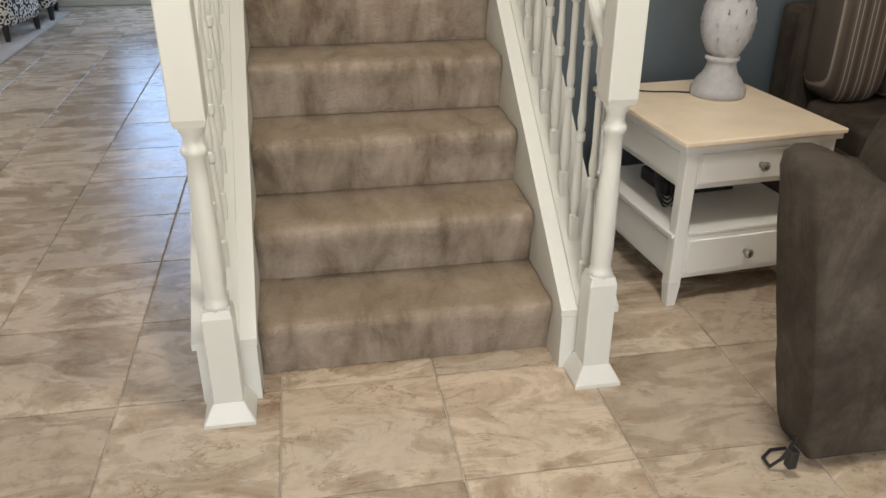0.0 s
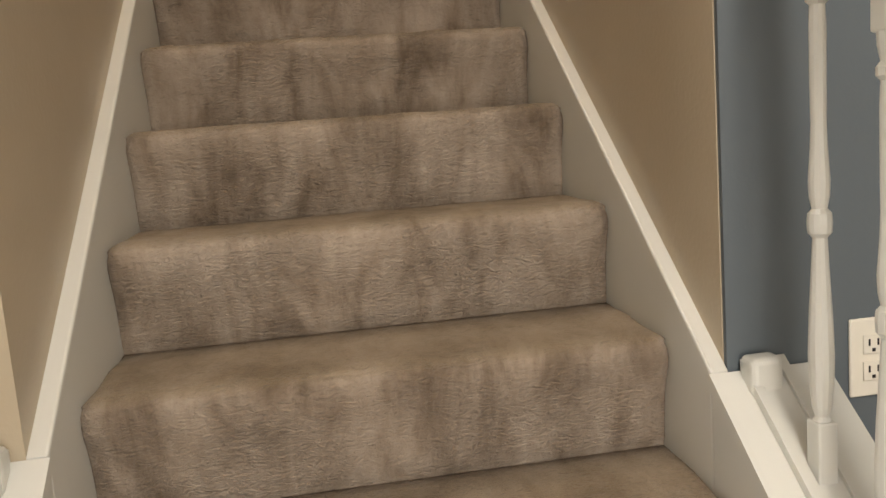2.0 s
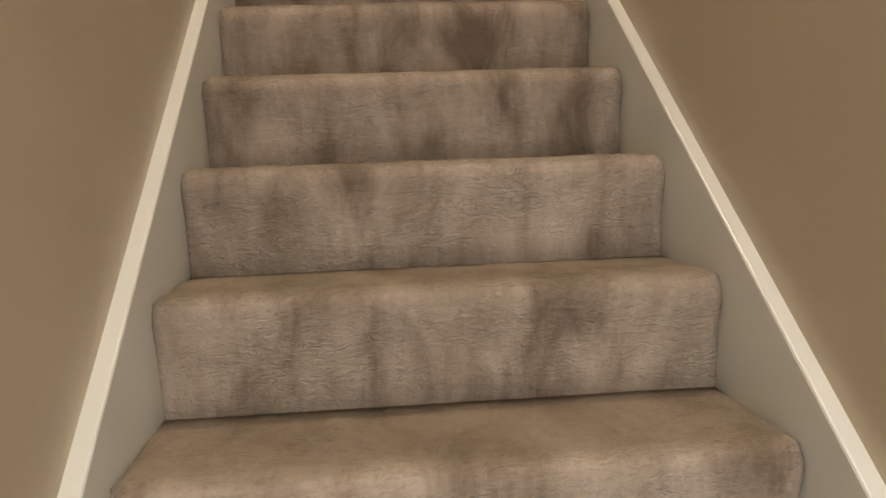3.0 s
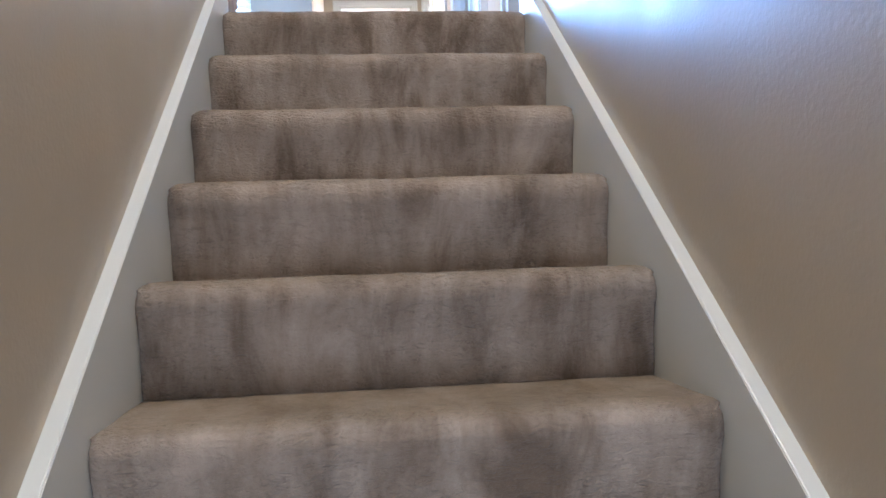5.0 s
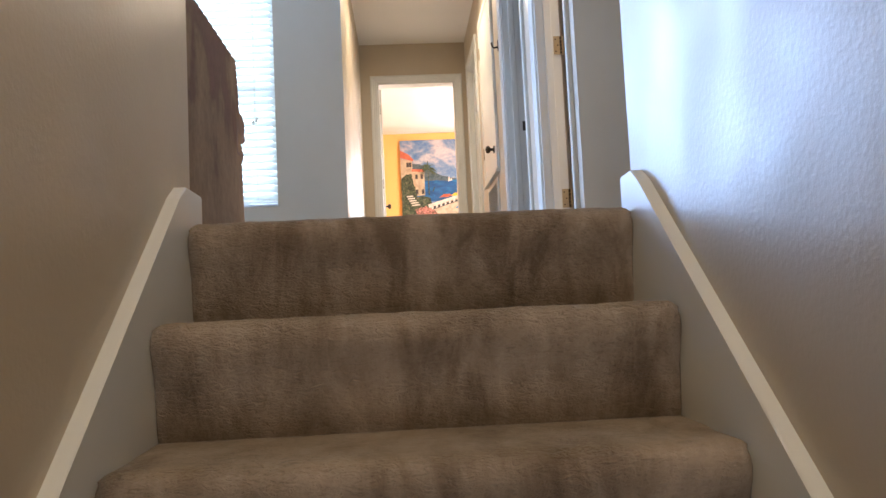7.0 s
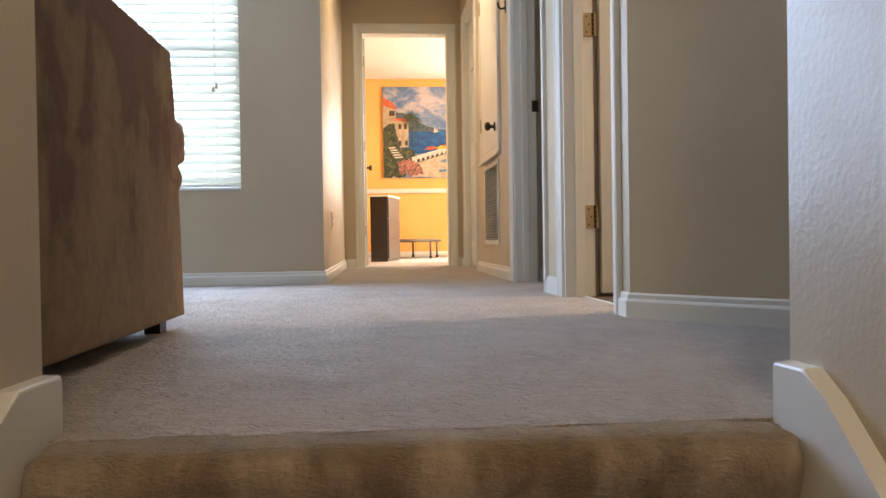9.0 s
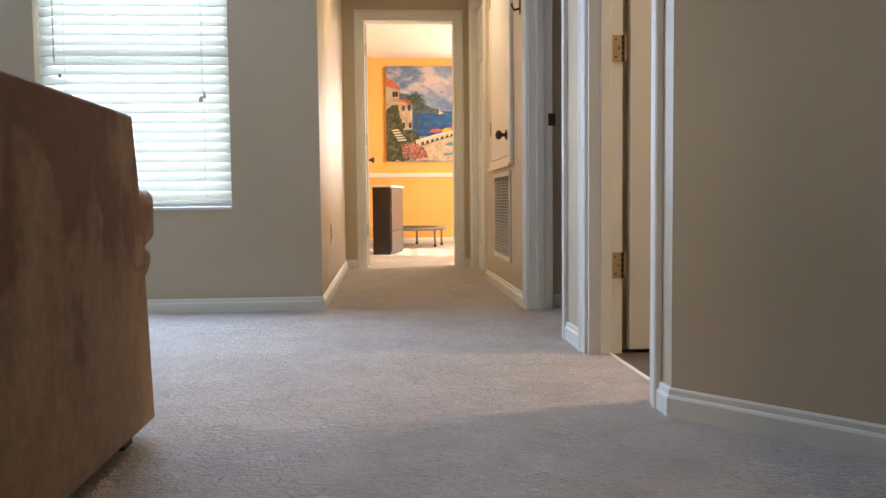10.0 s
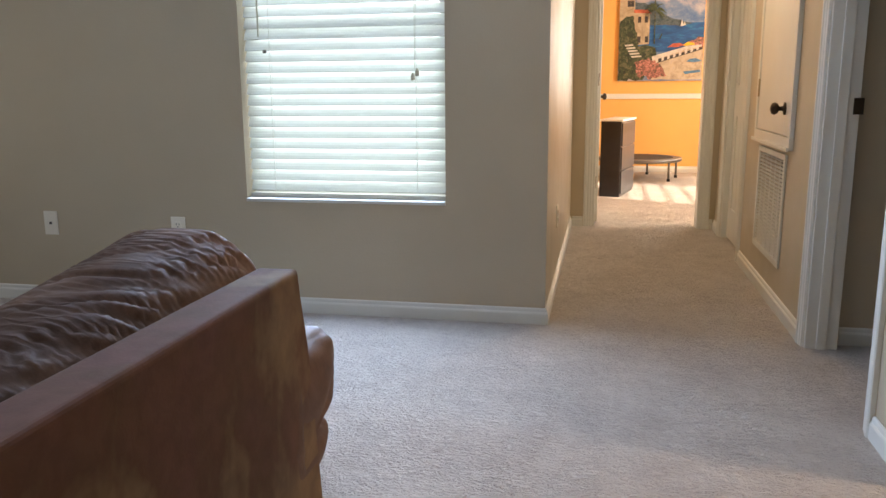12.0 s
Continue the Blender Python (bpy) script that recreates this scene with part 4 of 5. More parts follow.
# recliner with a rounded side wing
rec = thing("recliner", "grey-brown microfibre recliner with rounded side wing", "armchair", (0, 0, 0))


def wing(y0, y1):
    out = [(0.95, 0.02), (0.928, 0.074), (0.904, 0.231), (0.897, 0.287), (0.867, 0.422), (0.826, 0.635), (0.788, 0.79), (0.792, 0.826), (0.818, 0.843), (0.855, 0.842), (0.894, 0.828), (0.984, 0.763), (1.096, 0.71), (1.25, 0.66), (1.5, 0.63), (1.74, 0.62), (1.78, 0.58), (1.78, 0.02)]
    bm = prism(bmesh.new(), out, "y", y0, y1)
    es = [e for e in bm.edges if abs(e.verts[0].co.y - e.verts[1].co.y) < 1e-6]
    bmesh.ops.bevel(bm, geom=es, offset=0.03, segments=4, affect="EDGES", profile=0.5)
    return bm


part("side_wing", wing(-0.67, -0.50), M_RECL, rec, smooth=True)
part("base", boxes((1.28, 1.75, -0.50, -0.30, 0.0, 0.14)), M_RECL, rec)
part("seat", pad(bmesh.new(), 1.28, 1.78, -0.50, -0.25, 0.12, 0.50, 8, 6), M_RECL, rec, smooth=True)
part("back_cushion", pad(bmesh.new(), 1.13, 1.62, -0.50, -0.27, 0.14, 0.90, 14, 3.5, 0.004), M_RECL, rec, smooth=True)
cab = thing("power_lead", "black power lead curling on the tiles behind the recliner", "cable")
part("lead", tube(bmesh.new(), [(0.90, -0.655, 0.10), (0.868, -0.66, 0.045), (0.845, -0.65, 0.012), (0.85, -0.61, 0.006), (0.885, -0.585, 0.006), (0.92, -0.60, 0.02)], 0.005, 8), M_DARK, cab, smooth=True)
part("plug", box(bmesh.new(), 0.868, 0.892, -0.69, -0.665, 0.03, 0.085, 0.004), M_DARK, cab)

love = thing("loveseat", "dark brown loveseat with striped back cushions by the accent wall", "sofa", (0, 0, 0))
part("base", box(bmesh.new(), 1.70, 3.2, 0.20, 1.0, 0.06, 0.42, 0.03), M_RECL, love)
part("seat_cushion", pad(bmesh.new(), 1.72, 2.5, 0.22, 0.85, 0.38, 0.54, 8, 6), M_RECL, love, smooth=True)
part("seat_cushion", pad(bmesh.new(), 2.5, 3.2, 0.22, 0.85, 0.38, 0.54, 8, 6), M_RECL, love, smooth=True)
part("back", box(bmesh.new(), 1.70, 3.2, 0.86, 1.03, 0.42, 0.88, 0.03), M_RECL, love)
for xa in (1.73, 1.98, 2.35):
    part("striped_cushion", pad(bmesh.new(), xa, xa + (0.24 if xa < 2.3 else 0.6), 0.64, 0.88, 0.54, 1.08, 10, 5), M_STRIPE, love, "brown striped upholstered cushion", smooth=True)

# ---- lower floor: far seating corner ----
rug = solid("area_rug", box(bmesh.new(), -4.9, -2.46, 3.6, 6.5, 0.0, 0.014, 0.004), M_RUG, "cream area rug under the patterned chair", "rug")


def slipper_chair(at, rz):
    root = thing("accent_chair", "armless accent chair in black and white chain-pattern fabric", "chair", at, rz, group="accent chairs")
    part("seat", pad(bmesh.new(), -0.33, 0.33, -0.34, 0.34, 0.10, 0.47, 8, 8), M_CHAIN, root, smooth=True)
    part("backrest", pad(bmesh.new(), -0.33, 0.33, 0.22, 0.40, 0.36, 0.92, 8, 6), M_CHAIN, root, smooth=True)
    for sx in (-0.27, 0.27):
        for sy in (-0.28, 0.30):
            part("leg", lathe(bmesh.new(), [(0.020, 0.0), (0.026, 0.06), (0.032, 0.16)], 10, (sx, sy, 0)), M_DARK, root, "short dark leg")
    return root


ch = slipper_chair((-2.86, 5.42, 0.014), 80)
copy_thing(ch, pose(-2.84, 6.26, 0.014, 0, 0, 100))

pic = thing("framed_picture", "small framed print in blue and white on the wall", "picture", (-2.62, LOW[3] - 0.001, 1.53))
part("frame", boxes((-0.26, 0.17, -0.02, 0, -0.26, 0.26)), M_WHITE, pic)
m, nt, b = shader("blue_white_print", (0.4, 0.5, 0.7), 0.5)
nt.links.new(ramp(nt, noise_at(nt, coords(nt), 9, 3, 0.5, 1.5), [(0.42, (0.10, 0.18, 0.42)), (0.5, (0.75, 0.8, 0.86)), (0.58, (0.22, 0.32, 0.58))]), b.inputs["Base Color"])
part("print", boxes((-0.235, 0.145, -0.024, -0.0205, -0.235, 0.235)), m, pic)
plate("wall_outlet", "ivory outlet plate above the tiled floor", "outlet", (-2.66, LOW[3], 0.32), 0, 0.075, 0.118, 1)
bm = boxes((LOW[0], -WX - .12, LOW[3] - 0.015, LOW[3], 0, 0.10), bevel=0.003)
solid("baseboard_lower_north", bm, M_WHITE, "white baseboard in the tiled room", "baseboard", "structure")
solid("baseboard_lower_stair", boxes((-WX - .125, -WX - .1105, Y_OPEN, LOW[3] - .016, 0, 0.10), bevel=0.003), M_WHITE, "white baseboard below the stair wall", "baseboard", "structure")
solid("baseboard_accent", boxes((WX + .12, LOW[1], Y_OPEN - 0.011, Y_OPEN + .003, 0, 0.10), bevel=0.003), M_WHITE, "white baseboard below the accent wall", "baseboard", "structure")

# ---- loft: window and blind ----
win = thing("window_1", "white framed window in the loft wall", "window", kind="structure")
wx0, wx1 = -1.712, -0.792
part("window_sill", box(bmesh.new(), wx0 - 0.0, wx1 + 0.0, Y_WIN - 0.012, Y_WIN + 0.155, WZ0 - 0.0, WZ0 + 0.016, 0.003), M_WHITE, win)
for a in ((wx0, wx0 + 0.04, WZ0 + .016, WZ1), (wx1 - 0.04, wx1, WZ0 + .016, WZ1), (wx0 + .04, wx1 - .04, WZ0 + .016, WZ0 + .06), (wx0 + .04, wx1 - .04, WZ1 - .045, WZ1), (wx0 + .04, wx1 - .04, WZ0 + .74, WZ0 + .785)):
    part("window_frame", boxes((a[0], a[1], Y_WIN + 0.10, Y_WIN + 0.145, a[2], a[3])), M_WHITE, win)
for za, zb in ((WZ0 + .06, WZ0 + .74), (WZ0 + .785, WZ1 - .045)):
    g = part("pane", boxes((wx0 + .04, wx1 - .04, Y_WIN + 0.120, Y_WIN + 0.124, za, zb)), M_GLASS, win, "clear window glass")
    g.visible_shadow = False

blind = thing("window_blind", "white horizontal slat blind, nearly closed, glowing with daylight", "blind")


def slat_mesh(length, wdt, tilt):
    bm = bmesh.new()
    c, s = math.cos(radians(tilt)), math.sin(radians(tilt))
    rows = []
    for x in (-length / 2, length / 2):
        up = []
        for k in range(5):
            u = (k / 4 - 0.5)
            q = (u * wdt, 0.0035 * (1 - 4 * u * u))
            up.append((q[0] * c - q[1] * s, q[0] * s + q[1] * c))
        rows.append([bm.verts.new((x, p[0], p[1])) for p in up] + [bm.verts.new((x, p[0] + 0.0012 * s, p[1] - 0.0025)) for p in up[::-1]])
    n = len(rows[0])
    for k in range(n):
        bm.faces.new((rows[0][k], rows[0][(k + 1) % n], rows[1][(k + 1) % n], rows[1][k]))
    bm.faces.new(rows[0][::-1])
    bm.faces.new(rows[1])
    return mesh_of("slat", bm, M_SLAT, False)


sm = slat_mesh(wx1 - wx0 - 0.012, 0.052, 62)
BY = Y_WIN + 0.055
nsl = 30
for k in range(nsl):
    o = new("slat", sm)
    o.parent = blind
    o.location = ((wx0 + wx1) / 2, BY, WZ0 + 0.072 + k * 0.0475)
    o.rotation_euler = (radians(1.2 * noise.noise(Vector((k * 0.7, 3, 1)))), 0, 0)
part("bottom_rail", box(bmesh.new(), wx0 + 0.006, wx1 - 0.006, BY - 0.024, BY + 0.024, WZ0 + 0.0165, WZ0 + 0.036, 0.003), M_WHITE, blind)
part("head_rail", box(bmesh.new(), wx0 + 0.004, wx1 - 0.004, BY - 0.028, BY + 0.03, WZ1 - 0.055, WZ1 - 0.001, 0.002), M_WHITE, blind)
for x in (wx0 + 0.13, wx1 - 0.13):
    part("ladder_cord", tube(bmesh.new(), [(x, BY - 0.027, WZ0 + 0.03), (x, BY - 0.027, WZ1 - 0.05)], 0.0012, 6), M_WHITE, blind)
part("tilt_wand", tube(bmesh.new(), [(-1.628, BY - 0.035, F + 1.235), (-1.628, BY - 0.034, WZ1 - 0.05)], 0.004, 8), M_CORD, blind, "slim clear tilt wand")
part("pull_cord", tube(bmesh.new(), [(-0.926, BY - 0.036, F + 1.09), (-0.926, BY - 0.034, WZ1 - 0.05)], 0.0012, 6), M_CORD, blind)
for dx in (-0.008, 0.010):
    part("cord_tassel", lathe(bmesh.new(), [(0.004, 0.028), (0.009, 0.016), (0.010, 0.0), (0.006, -0.004)], 10, (-0.926 + dx, BY - 0.037, F + 1.055 + dx)), M_CORD, blind)
part("cord_cleat", boxes((-1.613, -1.597, BY - 0.030, BY - 0.024, F + 1.165, F + 1.179)), M_STEEL, blind)

plate("wall_outlet", "ivory outlet plate on the loft wall below the window", "outlet", (-2.063, Y_WIN, F + 0.373), 0, 0.072, 0.115, 1)
plate("wall_jack", "ivory cable jack plate on the loft wall", "wall plate", (-2.733, Y_WIN, F + 0.385), 0, 0.072, 0.115, 1, "jack")
plate("wall_outlet", "ivory outlet plate on the diagonal wall", "outlet", (1.008, 4.842, F + 0.345), -50.2, 0.072, 0.115, 1)
plate("wall_outlet", "ivory outlet plate on the hallway wall", "outlet", (X_HALL_L, 8.105, F + 0.358), 90, 0.072, 0.115, 1)

m, nt, bb = shader("bright_sky", (0.8, 0.85, 0.9), 1.0)
bb.inputs["Emission Color"].default_value, bb.inputs["Emission Strength"].default_value = (0.85, 0.94, 1.0, 1), 0.32
solid("backdrop", boxes((-2.15, -0.48, 8.0, 8.02, F - 0.2, F + 2.6)), m, "bright hazy sky outside the window", "sky", "structure")

# ---- loft: sofa ----
sofa = thing("sofa", "brown suede sofa with pillow arms facing the window", "sofa")


def arm_panel(x0, x1):
    out = [(4.13, F + 0.035), (5.242, F + 0.035), (5.205, F + 0.30), (5.165, F + 0.60), (5.139, F + 0.737), (4.13, F + 0.740)]
    bm = prism(bmesh.new(), out, "x", x0, x1)
    es = [e for e in bm.edges if abs(e.verts[0].co.x - e.verts[1].co.x) < 1e-6]
    bmesh.ops.bevel(bm, geom=es, offset=0.009, segments=4, affect="EDGES", profile=0.5)
    return bm


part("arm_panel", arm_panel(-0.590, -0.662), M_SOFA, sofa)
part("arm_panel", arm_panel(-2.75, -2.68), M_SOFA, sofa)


def pleated_arm(x0, x1, y0, y1, z0, z1):
    """A long stuffed roll whose skin is gathered into pleats towards its front end."""
    bm = bmesh.new()
    ny, na = 300, 72
    rings = []
    for i in range(ny + 1):
        t = i / ny
        y = y0 + (y1 - y0) * t
        e = min(1.0, (1 - t) / 0.045)
        full = math.sqrt(max(0.0, 1 - (1 - e) ** 2)) if e < 1 else 1.0
        full = 0.10 + 0.90 * full
        e0 = min(1.0, t / 0.08)
        full *= 0.3 + 0.7 * math.sqrt(max(0.0, 1 - (1 - e0) ** 2))
        ring = []
        for k in range(na):
            a = 2 * math.pi * k / na
            ca, sa = math.cos(a), math.sin(a)
            sx = math.copysign(abs(ca) ** 0.7, ca)
            sz = math.copysign(abs(sa) ** 0.7, sa)
            px = (x0 + x1) / 2 + sx * (x1 - x0) / 2 * (0.55 + 0.45 * full)
            pz = z0 + (z1 - z0) * (0.5 + 0.5 * sz * full) - 0.13 * (1 - t)
            top = max(0.0, min(1.0, (sa - 0.25 - 0.35 * noise.noise(Vector((y * 12, 3.0, 1.0)))) / 0.5))
            bend = 0.8 * noise.noise(Vector((a * 1.2, y * 5, 9.0)))
            fold = noise.noise(Vector((a * 0.9, y * 17 + a * 3.0 + bend, 2.0)))
            fine = noise.noise(Vector((a * 1.1 + 5, y * 38 + a * 5.0 + bend, 7.0)))
            soft = noise.noise(Vector((a * 1.5, y * 9, 4.0)))
            sharp = top * (-max(0.0, 1 - 7 * abs(fold)) * 0.008 - max(0.0, 1 - 8 * abs(fine)) * 0.004) + 0.005 * soft
            w = 1.0
            ring.append(bm.verts.new((px + ca * sharp * w, y, pz + sa * sharp * w + 0.012)))
        rings.append(ring)
    for p, q in zip(rings, rings[1:]):
        for k in range(na):
            bm.faces.new((p[k], p[(k + 1) % na], q[(k + 1) % na], q[k]))
    bm.faces.new(rings[0][::-1])
    bm.faces.new(rings[-1])
    return bm


part("arm_pillow", pleated_arm(-0.96, -0.664, 4.25, 5.215, F + 0.42, F + 0.786), M_PILLOW, sofa, "pleated suede arm pillow", smooth=True)
part("arm_pillow", pleated_arm(-2.67, -2.34, 4.25, 5.20, F + 0.42, F + 0.815), M_PILLOW, sofa, "pleated suede arm pillow", smooth=True)


def arm_front(xa, xb):
    """The stuffed end that hangs over the arm's front, pinched across by a crease."""
    bm = bmesh.new()
    z0, z1 = F + 0.345, F + 0.590
    pad(bm, xa, xb + 0.004, 5.06, 5.375, z0, z1, 34, 6.0, 0.0)
    for v in bm.verts:
        k = max(0.0, min(1.0, (v.co.z - z0) / (z1 - z0)))
        u = (v.co.x - xa) / (xb - xa)
        pinch = 0.16 * math.exp(-((k - 0.38 - 0.06 * math.sin(u * 9)) / 0.05) ** 2)
        v.co.y = 5.06 + (v.co.y - 5.06) * (0.50 + 0.52 * k ** 0.7 - pinch)
        if v.co.y > 5.13:
            q = v.co
            bend = 0.5 * noise.noise(Vector((q.x * 6, q.z * 9, 1.0)))
            pleat = 1 - abs(noise.noise(Vector((q.x * 34 + bend * 3, q.y * 4, q.z * 5))))
            v.co.y -= 0.026 * max(0.0, pleat - 0.72) * (0.5 + k)
            v.co.x -= 0.020 * max(0.0, pleat - 0.72) * (1 if u > 0.9 else 0)
    return bm


part("arm_front", arm_front(-0.98, -0.592), M_PILLOW, sofa, "puckered front of the arm pillow", smooth=True)
part("arm_front", arm_front(-2.75, -2.36), M_PILLOW, sofa, "puckered front of the arm pillow", smooth=True)
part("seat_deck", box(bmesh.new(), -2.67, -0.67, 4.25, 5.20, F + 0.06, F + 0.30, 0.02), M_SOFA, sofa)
for xa in (-2.34, -1.67):
    part("seat_cushion", pad(bmesh.new(), xa, xa + 0.67, 4.45, 5.28, F + 0.28, F + 0.47, 10, 6, 0.004), M_PILLOW, sofa, smooth=True)
    part("back_cushion", pad(bmesh.new(), xa, xa + 0.67, 4.2, 4.55, F + 0.42, F + 0.86, 10, 4, 0.010), M_PILLOW, sofa, smooth=True)
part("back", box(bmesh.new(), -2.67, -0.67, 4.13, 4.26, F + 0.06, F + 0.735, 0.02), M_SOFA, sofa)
for x in (-2.70, -0.64):
    for y in (4.2, 5.13):
        part("foot", boxes((x - 0.02, x + 0.02, y - 0.03, y + 0.03, F, F + 0.04)), M_DARK, sofa, "dark block foot")

# ---- hallway: access door and return-air grille ----
acc = thing("access_door", "cream painted closet hatch with dark knob above a grille", "door", (X_HALL_R, 0, F), 0, kind="structure")
ya, yb, za, zb = 7.66, 8.49, 0.735, 2.06
part("frame_rail", box(bmesh.new(), -0.020, 0, ya, yb, za, za + 0.055, 0.003), M_WHITE, acc)
part("frame_rail", box(bmesh.new(), -0.020, 0, ya, yb, zb - 0.055, zb, 0.003), M_WHITE, acc)
part("frame_stile", box(bmesh.new(), -0.020, 0, ya, ya + 0.05, za + .055, zb - .055, 0.003), M_WHITE, acc)
part("frame_stile", box(bmesh.new(), -0.020, 0, yb - 0.05, yb, za + .055, zb - .055, 0.003), M_WHITE, acc)
part("ledge", box(bmesh.new(), -0.032, -0.0205, ya - 0.01, yb + 0.01, za - 0.004, za + 0.014, 0.003), M_WHITE, acc)
leafp = part("leaf", box(bmesh.new(), -0.016, -0.001, ya + 0.054, yb - 0.054, za + 0.059, zb - 0.059, 0.002), M_WHITE, acc)
bm = lathe(bmesh.new(), [(0.028, 0.0), (0.028, 0.006), (0.011, 0.010), (0.010, 0.026), (0.022, 0.033), (0.028, 0.045), (0.023, 0.057), (0.008, 0.063)], 18)
bmesh.ops.rotate(bm, verts=bm.verts[:], cent=(0, 0, 0), matrix=Matrix.Rotation(radians(-90), 3, "Y"))
bmesh.ops.translate(bm, verts=bm.verts[:], vec=(-0.016, 7.80, 0.911))
part("door_knob", bm, M_BRONZE, leafp, "dark bronze knob", smooth=True)
for z in (1.0, 1.80):
    part("hinge", boxes((-0.024, -0.0165, yb - 0.062, yb - 0.044, z - 0.045, z + 0.045), bevel=0.002), M_BRASS, acc, "aged brass hinge")
hook = thing("wall_hook", "small dark bronze coat hook on the hallway wall", "hook", (X_HALL_R, 7.43, F + 1.53))
part("backplate", box(bmesh.new(), -0.005, 0, -0.014, 0.014, -0.035, 0.035, 0.002), M_BRONZE, hook)
part("peg", tube(bmesh.new(), [(-0.005, 0, -0.010), (-0.030, 0, -0.016), (-0.042, 0, 0.0), (-0.044, 0, 0.020)], 0.006, 8), M_BRONZE, hook, smooth=True)

vent = thing("return_air_grille", "white louvred return-air grille low in the hallway wall", "vent", (X_HALL_R, 0, F))
va, vb, vz0, vz1 = 7.755, 8.385, 0.195, 0.712
# The shade inside the duct is a black sheet behind the slats.
part("backing", boxes((0.10, 0.102, va + 0.02, vb - 0.02, vz0 + 0.02, vz1 - 0.02)), M_DARK, vent, "black sheet standing in for the duct's shade")
for a in ((va, vb, vz0, vz0 + 0.028), (va, vb, vz1 - 0.028, vz1), (va, va + 0.028, vz0 + .028, vz1 - .028), (vb - 0.028, vb, vz0 + .028, vz1 - .028)):
    part("frame", box(bmesh.new(), -0.010, 0, *a, 0.002), M_WHITE, vent)
bm = bmesh.new()
g = bmesh.ops.create_cube(bm, size=1.0)
for v in g["verts"]:
    v.co = Vector((v.co.x * 0.0085 + (0.0035 if v.co.z > 0 else -0.0035), v.co.y * (vb - va - 0.058), v.co.z * 0.0055))
slat = mesh_of("slat", bm, M_WHITE)
nl = 26
for k in range(nl):
    o = new("slat", slat)
    o.parent = vent
    o.location = (0.001, (va + vb) / 2, vz0 + 0.037 + k * (vz1 - vz0 - 0.074) / (nl - 1))
for k in range(1, 6):
    y = va + (vb - va) * k / 6
    part("divider", boxes((-0.0065, -0.0035, y - 0.004, y + 0.004, vz0 + .028, vz1 - .028)), M_WHITE, vent)

# ---- orange bedroom ----
solid("trim_chair_rail", box(bmesh.new(), -2.2, 3.2, Y_FAR - 0.022, Y_FAR, F + 0.862, F + 0.922, 0.005), M_WHITE, "white chair rail on the orange wall", "chair rail", "structure")

art = thing("canvas_painting", "large canvas of a seaside villa, bay and terrace", "painting", (0.008, Y_FAR, F + 1.068))
AW, AH = 0.95, 1.235


def daub(name, stops, scale, stretch=(1, 1, 1), distort=1.0):
    m, nt, b = shader(name, stops[0][1], 0.55)
    f = noise_at(nt, coords(nt, stretch), scale, 6, 0.65, distort)
    nt.links.new(ramp(nt, f, stops), b.inputs["Base Color"])
    bump(nt, b, noise_at(nt, coords(nt), 90, 3), 0.3, 0.002)
    return m


P_SKY = daub("painted_sky", [(0.36, (0.05, 0.13, 0.29)), (0.48, (0.15, 0.22, 0.34)), (0.57, (0.36, 0.34, 0.38)), (0.64, (0.46, 0.43, 0.44)), (0.76, (0.22, 0.23, 0.30))], 3.6, (1, 1, 1.5), 0.25)
P_SEA = daub("painted_sea", [(0.3, (0.001, 0.04, 0.15)), (0.55, (0.002, 0.085, 0.26)), (0.72, (0.015, 0.22, 0.40))], 7, (0.6, 1, 2.5))
P_HILL = daub("painted_hill", [(0.35, (0.02, 0.05, 0.06)), (0.65, (0.10, 0.13, 0.15))], 26)
P_GREEN = daub("painted_foliage", [(0.36, (0.006, 0.014, 0.008)), (0.5, (0.03, 0.05, 0.022)), (0.60, (0.10, 0.11, 0.06)), (0.75, (0.24, 0.11, 0.09))], 26)
P_FROND = daub("painted_palm", [(0.35, (0.015, 0.035, 0.02)), (0.65, (0.08, 0.11, 0.05))], 40)
P_PINK = daub("painted_flowers", [(0.34, (0.02, 0.045, 0.02)), (0.46, (0.14, 0.07, 0.05)), (0.56, (0.42, 0.15, 0.13)), (0.70, (0.60, 0.34, 0.28))], 34)
P_WALL = daub("painted_villa", [(0.3, (0.26, 0.19, 0.12)), (0.7, (0.50, 0.42, 0.30))], 12)
P_ROOF = daub("painted_roof", [(0.3, (0.30, 0.05, 0.025)), (0.7, (0.62, 0.16, 0.08))], 16)
P_SAND = daub("painted_terrace", [(0.3, (0.26, 0.20, 0.14)), (0.55, (0.50, 0.42, 0.31)), (0.75, (0.36, 0.34, 0.33))], 11)
P_WHITE = daub("painted_white", [(0.3, (0.42, 0.40, 0.36)), (0.7, (0.66, 0.63, 0.57))], 18)
P_DARK = daub("painted_shadow", [(0.3, (0.015, 0.015, 0.02)), (0.7, (0.06, 0.05, 0.05))], 20)
P_YEL = daub("painted_yellow", [(0.3, (0.60, 0.30, 0.02)), (0.7, (0.80, 0.55, 0.05))], 20)
P_BLUE = daub("painted_blue", [(0.3, (0.02, 0.08, 0.18)), (0.7, (0.10, 0.26, 0.42))], 20)
part("canvas", box(bmesh.new(), 0, AW, -0.035, 0, 0, AH, 0.003), P_SKY, art)
depth = [0]


def dab(mat, pts, name="painted_patch"):
    """A patch of paint; points in fractions of the canvas, y down from the top."""
    depth[0] += 1
    y = -0.0354 - 0.0004 * depth[0]
    bm = bmesh.new()
    prism(bm, [(u * AW, (1 - v) * AH) for u, v in pts], "y", y, -0.0352)
    part(name, bm, mat, art)


